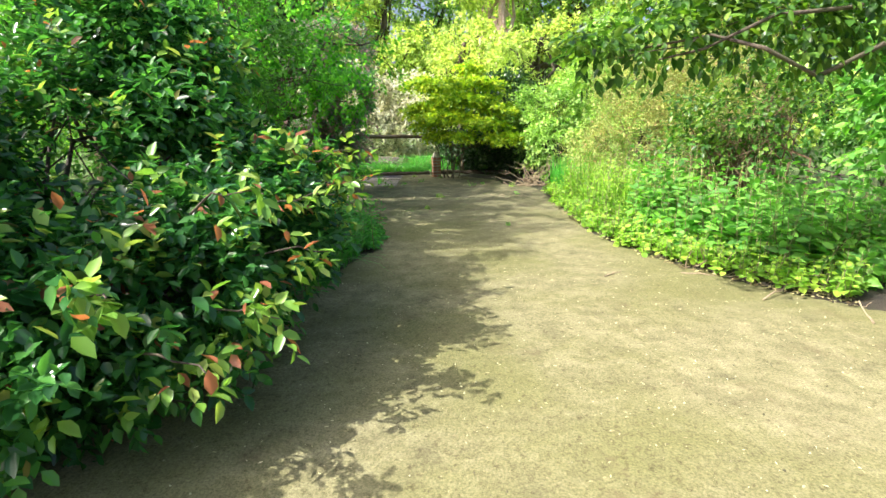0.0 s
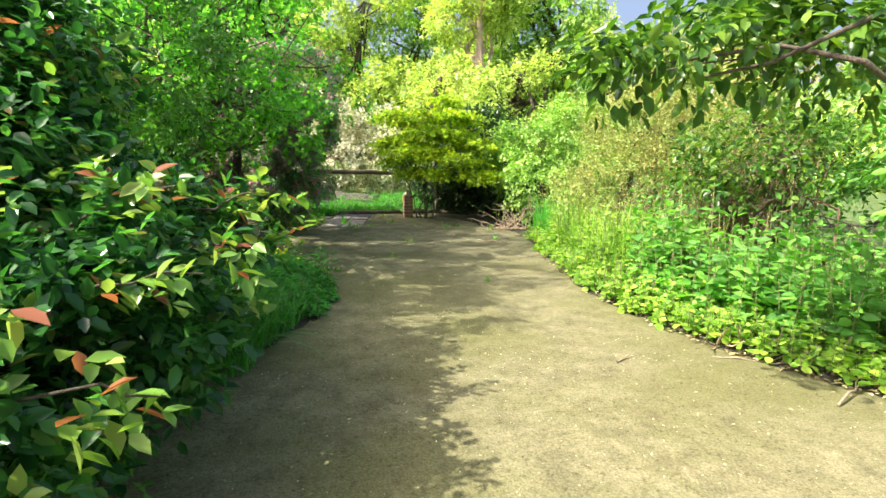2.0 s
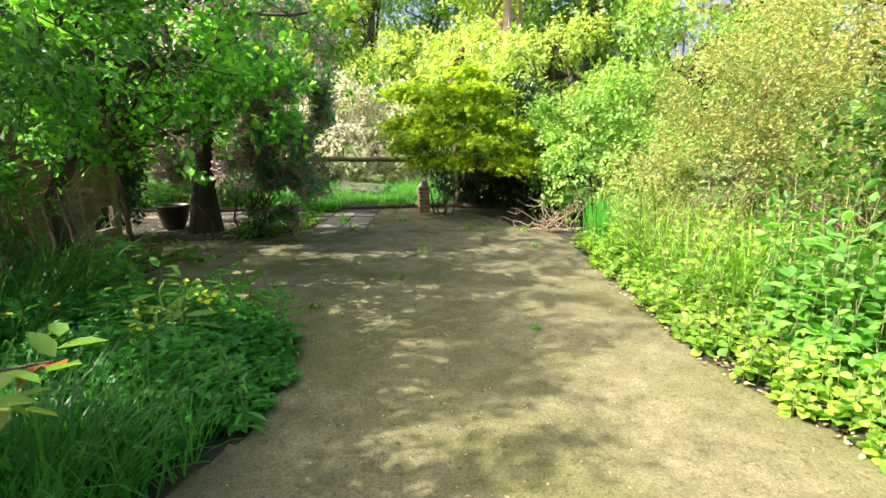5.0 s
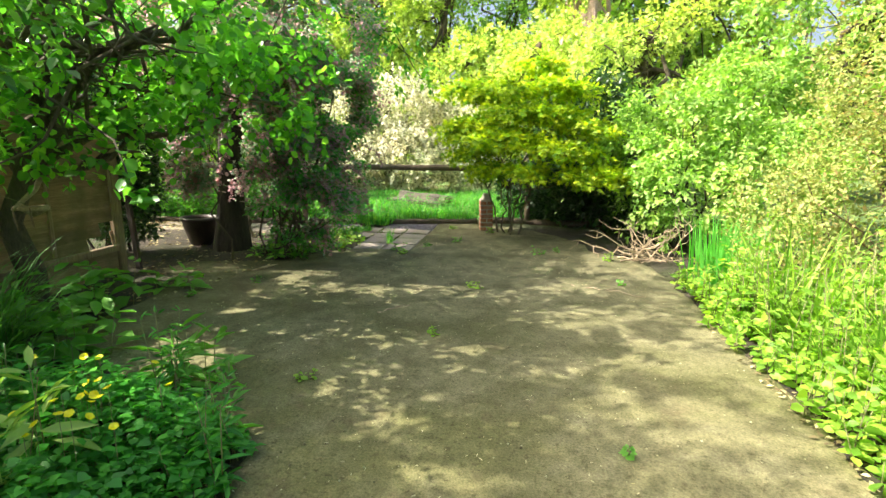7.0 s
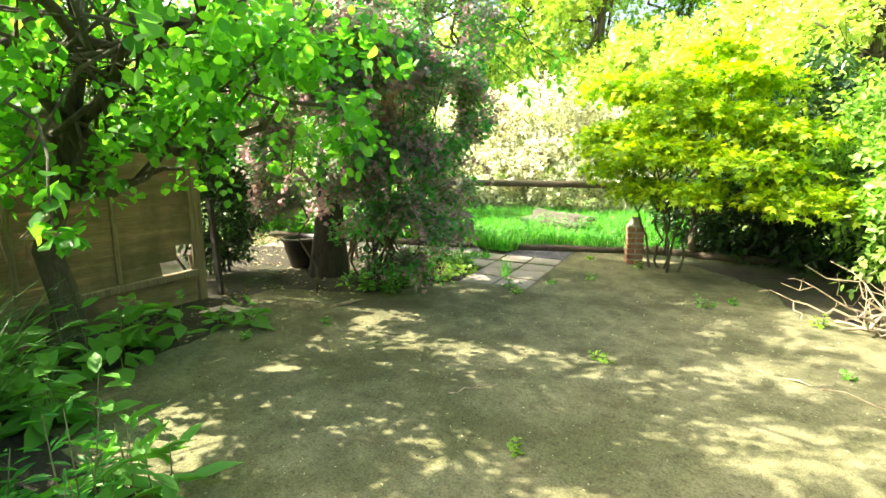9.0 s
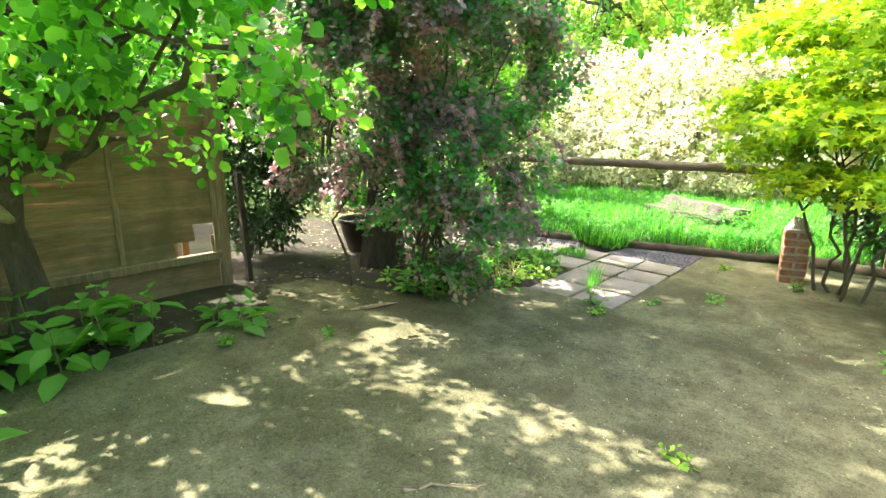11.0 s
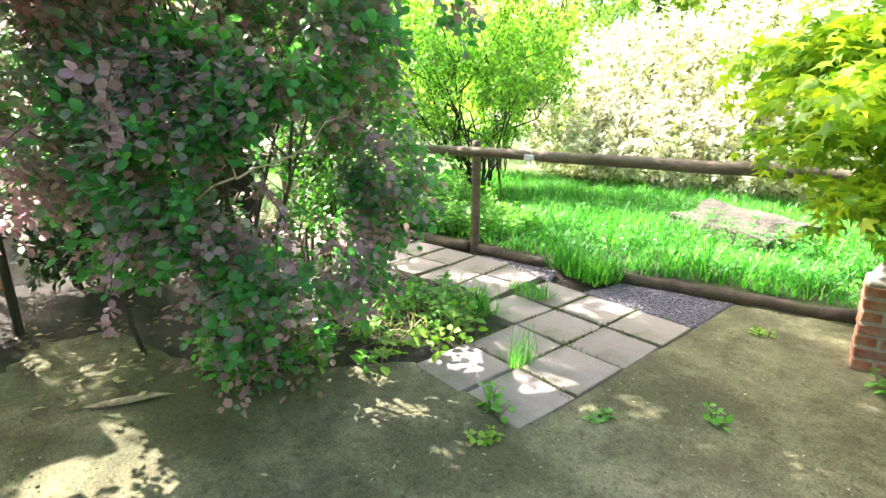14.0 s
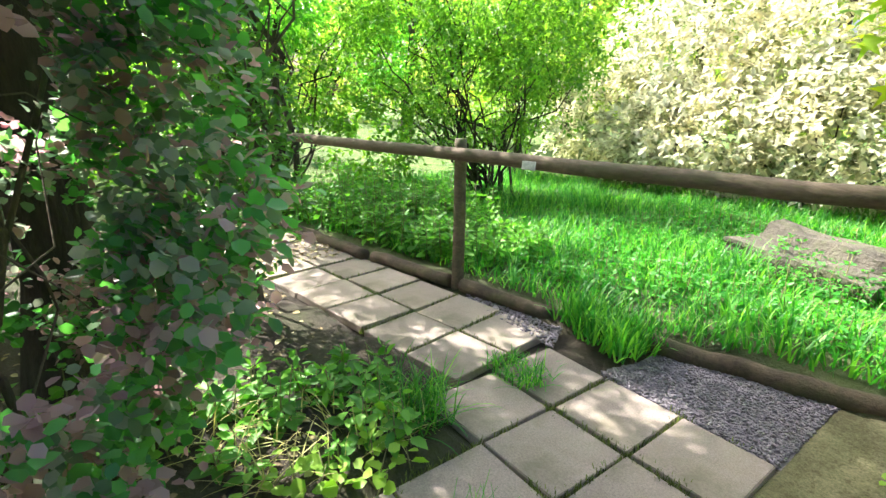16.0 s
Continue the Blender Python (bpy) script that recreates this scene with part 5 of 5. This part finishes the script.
# ---- rail and logs ----
def rail_fence():
    e = thing("rail_fence", "rustic round-pole rail on slim posts along the meadow", "fence", (-3.45, 13.34, 0))
    o = np.array((-3.5, 13.47, 0))

    def pole(a, b, r0, r1, steps):
        pts = []
        for i in range(steps + 1):
            s = i / steps
            q = np.array(a) * (1 - s) + np.array(b) * s
            q = q + np.array((0, noise.noise(Vector((i * 0.6, a[0], 1))), noise.noise(Vector((i * 0.6, a[0], 5))))) * 0.012
            pts.append((*(q - o), (r0 + (r1 - r0) * s) * (1 + 0.05 * noise.noise(Vector((i * 1.3, 7, a[0]))))))
        return tubes([pts], 12)

    part("rail", pole((-6.7, 12.78, 1.03), (-1.0, 14.06, 1.05), 0.042, 0.052, 26), M_RAIL, e, smooth=True)
    part("rail", pole((-1.05, 14.16, 1.04), (1.8, 14.7, 1.02), 0.05, 0.045, 14), M_RAIL, e, smooth=True)
    part("post", tubes([[(-0.02, 0.06, -0.1, 0.05), (-0.02, 0.06, 0.5, 0.047), (-0.03, 0.06, 1.1, 0.046), (-0.03, 0.06, 1.15, 0.044), (-0.03, 0.06, 1.152, 0.001)]], 12), M_RAIL, e, smooth=True)
    part("post", tubes([[(4.0, 0.95, -0.1, 0.055), (4.0, 0.95, 0.6, 0.05), (4.0, 0.95, 1.0, 0.05), (4.0, 0.95, 1.002, 0.001)]], 12), M_RAIL, e, smooth=True)
    part("post", tubes([[(-3.1, -0.66, -0.1, 0.05), (-3.1, -0.66, 0.6, 0.047), (-3.1, -0.66, 1.0, 0.045), (-3.1, -0.66, 1.002, 0.001)]], 12), M_RAIL, e, smooth=True)
    t = part("tag", box_mesh(0.1, 0.008, 0.055, 0.003), M_TAG, e, "small pale metal tag")
    t.location = (0.63, 0.09, 1.03)
    t.rotation_euler = (radians(-8), 0, radians(13))


rail_fence()


def edging_log(seed, a, b, r, label):
    rng = np.random.default_rng(seed)
    a, b = np.array(a), np.array(b)
    mid = (a + b) / 2
    n = max(5, int(np.linalg.norm(b - a) / 0.14))
    pts = [(*(a - mid), 0.002)]
    for i in range(n + 1):
        s = i / n
        q = a + (b - a) * s - mid + rng.normal(size=3) * 0.007
        pts.append((*q, r * (1 + 0.12 * noise.noise(Vector((i * 0.5, seed, 0))))))
    pts.append((*(b - mid), 0.002))
    ob = part("edging_log", tubes([pts], 14), M_LOG, None, smooth=True)
    ob.location = mid
    return tagged(ob, label, "log", "edging logs")


edging_log(1, (-6.3, 12.86, 0.04), (-4.5, 13.14, 0.04), 0.055, "damp brown log edging half covered by plants")
edging_log(2, (-4.4, 13.17, 0.04), (-3.52, 13.36, 0.04), 0.055, "damp brown log edging along the paving")
edging_log(3, (-3.4, 13.4, 0.04), (-2.62, 13.54, 0.04), 0.055, "brown log edging with a pale broken end")
edging_log(4, (-1.98, 13.73, 0.03), (-0.4, 14.22, 0.03), 0.06, "long dark log edging between gravel and meadow")
edging_log(5, (-0.1, 14.3, 0.05), (2.6, 14.2, 0.05), 0.075, "long dark log edging behind the maple")


# ---- stone in the meadow ----
def rock():
    bm = bmesh.new()
    bmesh.ops.create_cube(bm, size=1)
    bmesh.ops.subdivide_edges(bm, edges=list(bm.edges), cuts=9, use_grid_fill=True)
    for v in bm.verts:
        c = v.co.copy()
        step = 0.10 if c.y > 0.08 + 0.12 * noise.noise(Vector((c.x * 3, 2, 0))) else 0.0
        edge = 1 + 0.16 * noise.noise(Vector((c.x * 3, c.y * 3, 1))) + 0.05 * noise.noise(c * 9)
        layer = 0.06 * noise.noise(Vector((c.x * 2, c.y * 2, round(c.z * 4) * 1.7)))
        top = (0.35 * noise.noise(Vector((c.x * 3, c.y * 3, 3))) + 0.12 * noise.noise(Vector((c.x * 11, c.y * 11, 5)))) * 0.14
        v.co = Vector((c.x * 1.3 * (edge + layer), c.y * 0.8 * (edge + layer), c.z * 0.34 + (top + step if c.z > 0 else 0)))
    ob = part("flat_stone", bm, M_STONE, None)
    ob.matrix_world = pose(-1.85, 15.95, 0.07, 3, 3, -18) @ Matrix.Diagonal((0.95, 0.85, 1.0, 1))
    tagged(ob, "large flat mossy stone lying in the meadow grass", "stone")


rock()


# ---- brick stub ----
def brick_stub():
    rng = np.random.default_rng(93)
    e = thing("brick_pillar", "short broken red brick pillar beside the maple", "pillar", (-0.17, 13.5, 0))
    part("mortar", box_mesh(0.205, 0.205, 0.56, 0.01), M_MORTAR, e).location = (0, 0, 0.27)
    meshes = []
    for k in range(4):
        me = bpy.data.meshes.new("brick")
        bm = box_mesh(0.215, 0.1025, 0.065, 0.008, 0.003, rng)
        bm.to_mesh(me)
        bm.free()
        me.materials.append(M_BRICK)
        meshes.append(me)
    for i in range(7):
        for s in (-1, 1):
            b = part("brick", meshes[(i + s) % 4], M_BRICK, e)
            b.location = (0, s * 0.056, 0.04 + i * 0.075) if i % 2 else (s * 0.056, 0, 0.04 + i * 0.075)
            b.rotation_euler = (0, 0, (0 if i % 2 else math.pi / 2) + rng.normal() * 0.012)
    cap = bmesh.new()
    bmesh.ops.create_cone(cap, cap_ends=True, segments=12, radius1=0.1, radius2=0.045, depth=0.1)
    for v in cap.verts:
        v.co += Vector(rng.normal(size=3) * 0.006)
    part("cap", cap, M_MORTAR, e, "rough grey mortar cap").location = (0, 0, 0.6)
    e.rotation_euler = (radians(2), radians(-2), radians(12))


brick_stub()


# ---- pot by the dark trunk ----
def pot():
    prof = [(0.001, 0.0), (0.13, 0.0), (0.15, 0.03), (0.21, 0.22), (0.235, 0.34), (0.26, 0.36), (0.262, 0.40), (0.235, 0.405), (0.225, 0.36), (0.2, 0.30), (0.001, 0.30)]
    v, f, s = [], [], 28
    for r, z in prof:
        v += [(r * math.cos(2 * math.pi * i / s), r * math.sin(2 * math.pi * i / s), z) for i in range(s)]
    for j in range(len(prof) - 1):
        f += [(j * s + i, j * s + (i + 1) % s, (j + 1) * s + (i + 1) % s, (j + 1) * s + i) for i in range(s)]
    e = thing("plant_pot", "large dark plant pot standing beside the dark trunk", "pot", (-4.05, 11.15, 0.0))
    part("body", (np.array(v), np.array(f)), M_POT, e, smooth=True)
    soil = bmesh.new()
    bmesh.ops.create_circle(soil, cap_ends=True, segments=28, radius=0.222)
    part("soil", soil, M_SOIL, e, "dark soil filling").location = (0, 0, 0.345)


pot()


# ---- dead branches at the bend ----
def brushwood():
    rng = np.random.default_rng(94)
    e = thing("brushwood_pile", "pile of bare bleached dead branches at the edge of the path", "branches", (1.85, 11.5, 0))
    for i in range(15):
        a = rng.uniform(-0.35, 0.35, 3) * np.array((1, 1, 0)) + np.array((0.15, 0, 0.03))
        t = rng.uniform(0, 6.28)
        ln = rng.uniform(0.45, 0.95)
        b = a + np.array((math.cos(t) * ln - 0.1, math.sin(t) * ln * 0.7, rng.uniform(0.05, 0.6)))
        main = bough(rng, a, b, 0.013, 0.004, 6, 0.06)
        paths = [main]
        for j in (2, 3, 4, 5):
            m = np.array(main[j][:3])
            paths.append(bough(rng, m, m + rng.normal(size=3) * 0.16 + np.array((0, 0, 0.08)), 0.006, 0.002, 4, 0.08))
        part("branch", tubes(paths, 5), M_TWIG, e, smooth=True)


brushwood()
for i, (x, y, ln, ang) in enumerate(((1.3, 9.9, 0.75, -25), (3.0, 4.15, 0.9, 35), (2.6, 4.6, 0.6, -10), (3.3, 3.7, 0.7, 60), (1.6, 4.6, 0.18, 40), (-0.7, 8.9, 0.35, 50))):
    g = np.random.default_rng(940 + i)
    a = radians(ang)
    main = bough(g, (-ln / 2 * math.cos(a), -ln / 2 * math.sin(a), 0.012), (ln / 2 * math.cos(a), ln / 2 * math.sin(a), 0.02), 0.008, 0.003, 6, 0.03)
    m = np.array(main[3][:3])
    ob = part("fallen_twig", tubes([main, bough(g, m, m + np.array((0.12, 0.06, 0.02)), 0.004, 0.002, 4, 0.05)], 5), M_TWIG, None, smooth=True)
    ob.location = (x, y, 0.0)
    tagged(ob, "thin bleached dead twig lying on the sandy path", "twig", "fallen twigs")

bark_piece = part("bark_piece", tubes([[(-0.2, -0.03, 0.02, 0.004), (-0.12, -0.02, 0.025, 0.03), (0, 0, 0.03, 0.035), (0.1, 0.03, 0.028, 0.025), (0.2, 0.03, 0.022, 0.003)]], 7), M_TWIG, None, smooth=True)
bark_piece.matrix_world = pose(-2.53, 10.06, 0.006, 0, 0, 60) @ Matrix.Diagonal((1.0, 1.0, 0.35, 1))
tagged(bark_piece, "pale strip of bark lying on the earth", "bark")

# ---- small weeds on the path ----
for i, (x, y, h, n) in enumerate(((-0.05, 9.75, 0.09, 3), (-0.52, 12.2, 0.1, 3), (-1.3, 11.4, 0.16, 4), (-1.18, 11.24, 0.08, 5), (-0.92, 11.78, 0.05, 4), (-2.35, 9.45, 0.08, 3), (-0.25, 8.35, 0.06, 3), (0.65, 11.6, 0.1, 3), (0.95, 11.8, 0.08, 3),
                                  (1.55, 11.4, 0.12, 4), (-2.7, 8.9, 0.08, 4), (0.9, 7.0, 0.05, 3), (-0.75, 13.45, 0.06, 4), (-0.1, 13.2, 0.1, 4), (1.5, 10.2, 0.06, 3), (-0.95, 7.45, 0.07, 3))):
    leafy_plant("weed_seedling", "small bright green weed seedling growing in the path", 960 + i, (x, y, 0.0), n, h, 0.035 + h * 0.2, L_LIME if i % 3 == 0 else L_NETTLE, ROUND, 3, 0.03, "path weeds", lean=0.5)


# ---- litter on the path ----
def litter(name, label, seed, outline, n, size, mat, z=0.006):
    rng = np.random.default_rng(seed)
    p = patch(rng, n, outline, z)
    t = rng.uniform(0, 6.28, n)
    along = np.column_stack([np.cos(t), np.sin(t), rng.normal(0, 0.12, n)])
    nrm = np.array((0, 0, 1.0)) + rng.normal(size=p.shape) * 0.25
    ob = part(name, leaf_cloud(LANCE if size < 0.03 else OVATE, p, along, nrm, size * rng.uniform(0.5, 1.5, n)), mat, None)
    return tagged(ob, label, "leaf litter", kind="stuff")


litter("leaf_litter", "small dry leaf scraps and husks scattered on the path", 97, [(-1.2, 2), (-0.7, 6), (-2.6, 8), (-2.3, 9.8), (-1.2, 11.2), (-0.9, 13.2), (0.2, 12.4), (1.8, 11), (1.8, 7), (2.2, 5), (4, 2.5), (4, 0)], 2600, 0.019, M_HUSK)
litter("leaf_litter", "brown dead leaves on the soil under the bushes", 98, [(-3.7, 8.2), (-3.0, 8.2), (-2.5, 10), (-2.1, 11.3), (-2.1, 12.2), (-4.2, 12.2), (-4, 9.8)], 600, 0.045, M_DRY, 0.03)
litter("leaf_litter", "dry leaves on the sunny clearing beyond the fence", 99, [(-8, 11), (-4.3, 10.6), (-4, 12), (-6, 13), (-8.5, 12.5)], 600, 0.05, M_DRY, 0.03)
litter("far_end_litter", "brown leaf litter covering the far end of the paving", 105, [(-6.8, 12.1), (-4.6, 12.2), (-4.7, 13.2), (-6.8, 13.2)], 900, 0.05, M_DRY, 0.02)
litter("edge_litter", "dry stalks and leaf scraps along the edge of the path", 100, [(1.95, 9), (1.9, 6.4), (2.3, 4.9), (3.2, 3.7), (3.5, 3.9), (2.6, 5.1), (2.15, 6.6), (2.1, 9)], 900, 0.035, M_DRY, 0.02)


def grit():
    rng = np.random.default_rng(103)
    n = 2600
    p = patch(rng, n, [(-1.3, 1), (-0.8, 6), (-2.7, 8), (-2.3, 9.8), (-1.1, 11.2), (-0.8, 13.4), (0.2, 12.5), (1.9, 11), (1.9, 7), (2.2, 5), (4, 2.6), (4, 0)], 0.005)
    oct_v = np.array([(1, 0, 0), (-1, 0, 0), (0, 1, 0), (0, -1, 0), (0, 0, 1), (0, 0, -1)], float)
    oct_f = np.array([(0, 2, 4), (2, 1, 4), (1, 3, 4), (3, 0, 4), (2, 0, 5), (1, 2, 5), (3, 1, 5), (0, 3, 5)])
    v = oct_v[None] * rng.uniform(0.002, 0.008, (n, 1, 1)) * rng.uniform(0.6, 1.4, (n, 6, 1)) + p[:, None]
    tagged(part("grit", (v.reshape(-1, 3), (oct_f[None] + (np.arange(n) * 6)[:, None, None]).reshape(-1, 3)), M_GRIT, None), "small dark stones and crumbs on the sandy path", "grit", kind="stuff")


grit()


# ---- paving ----
def paving():
    rng = np.random.default_rng(101)
    e = thing("paved_path", "path of square concrete paving slabs with mossy joints", "paving", (-2.0, 12.3, 0), kind="structure")
    o = Vector((-2.0, 12.3, 0))
    meshes = []
    for k in range(5):
        me = bpy.data.meshes.new("slab")
        bm = box_mesh(0.402, 0.436, 0.05, 0.004, 0.0025, rng, 2)
        bm.to_mesh(me)
        bm.free()
        me.materials.append(M_SLAB)
        meshes.append(me)
    spots = []
    for j in range(4):
        for i in range(2):
            spots.append((-1.3 - i * 0.42, 11.625 + j * 0.456, 0))
    spots += [(-2.14, 12.537, 0), (-2.14, 12.99, 1)]
    for i in range(8):
        for j in range(2):
            q = FAR_PAVING[2] + FAR_PAVING[0] * (0.2 + i * 0.422) + FAR_PAVING[1] * (0.225 + j * 0.456)
            spots.append((q[0], q[1], 8))
    for i, (x, y, a) in enumerate(spots):
        s = part("slab", meshes[i % 5], M_SLAB, e)
        s.location = Vector((x, y, -0.021 + rng.normal() * 0.003)) - o
        s.rotation_euler = (rng.normal() * 0.008, rng.normal() * 0.008, radians(a + rng.normal() * 0.5))


paving()


def joint_moss():
    """Moss and fine weeds in the joints of the paving."""
    rng = np.random.default_rng(104)
    runs = [((-1.51, 11.42), (-1.51, 13.2)), ((-1.93, 11.9), (-1.93, 13.2))] + [((-1.92, 11.853 + 0.456 * j), (-1.1, 11.853 + 0.456 * j)) for j in range(4)]
    c, u, v = FAR_PAVING[2], FAR_PAVING[0], FAR_PAVING[1]
    runs += [(c + v * 0.453, c + v * 0.453 + u * 3.3)] + [(c + u * (0.411 + 0.422 * i), c + u * (0.411 + 0.422 * i) + v * 0.9) for i in range(5)]
    pts = []
    for a, b in runs:
        n = int(np.hypot(b[0] - a[0], b[1] - a[1]) * 420)
        t = rng.uniform(0, 1, n)
        q = np.array(a) + (np.array(b) - np.array(a)) * t[:, None] + rng.normal(size=(n, 2)) * 0.009
        pts.append(q[fbm(q, 3.5, 2.0) > -0.15])
    for x, y in ((-1.34, 12.77), (-1.33, 11.86), (-1.17, 11.84), (-1.5, 12.3), (-1.9, 12.76)):
        pts.append(np.array((x, y)) + rng.normal(size=(130, 2)) * np.array((0.05, 0.025)))
    q = np.concatenate(pts)
    base = np.column_stack([q, np.full(len(q), -0.03)])
    tagged(part("joint_moss", blades(rng, base, rng.uniform(0.03, 0.06, len(q)), 0.007, 0.5, 0.8, levels=2), L_MOSS, None), "olive moss and tiny weeds in the paving joints", "moss", kind="stuff")


joint_moss()


def gravel():
    rng = np.random.default_rng(102)
    n = 6500
    p = np.concatenate([patch(rng, 5600, [(-1.1, 13.22), (-1.1, 14.0), (-1.9, 13.7), (-2.0, 13.24)]), patch(rng, 900, [(-2.35, 13.25), (-3.2, 13.28), (-3.3, 13.36), (-2.5, 13.52)])])
    p[:, 2] = -0.012 + rng.uniform(0, 0.014, n)
    cube = np.array([(x, y, z) for x in (-1, 1) for y in (-1, 1) for z in (-1, 1)], float) * 0.5
    f = np.array([(0, 1, 3, 2), (4, 6, 7, 5), (0, 4, 5, 1), (2, 3, 7, 6), (0, 2, 6, 4), (1, 5, 7, 3)])
    jit = cube[None] * rng.uniform(0.7, 1.2, (n, 8, 1))
    s = np.column_stack([rng.uniform(0.008, 0.026, n), rng.uniform(0.006, 0.016, n), rng.uniform(0.004, 0.008, n)])
    v = jit * s[:, None]
    t = rng.uniform(0, 6.28, n)
    x = v[:, :, 0] * np.cos(t)[:, None] - v[:, :, 1] * np.sin(t)[:, None]
    y = v[:, :, 0] * np.sin(t)[:, None] + v[:, :, 1] * np.cos(t)[:, None]
    v = np.stack([x, y, v[:, :, 2] + x * rng.normal(0, 0.3, n)[:, None]], 2) + p[:, None]
    bed = sheet(np.linspace(-1.95, -1.09, 10), np.linspace(13.22, 13.98, 8), lambda q: -0.014 + 0.004 * fbm(q, 9))
    ob = part("gravel", joined((v.reshape(-1, 3), (f[None] + (np.arange(n) * 8)[:, None, None]).reshape(-1, 4)), bed), M_GRAVEL, None)
    tagged(ob, "grey slate chippings filling the corner beside the paving", "gravel", kind="stuff")


gravel()
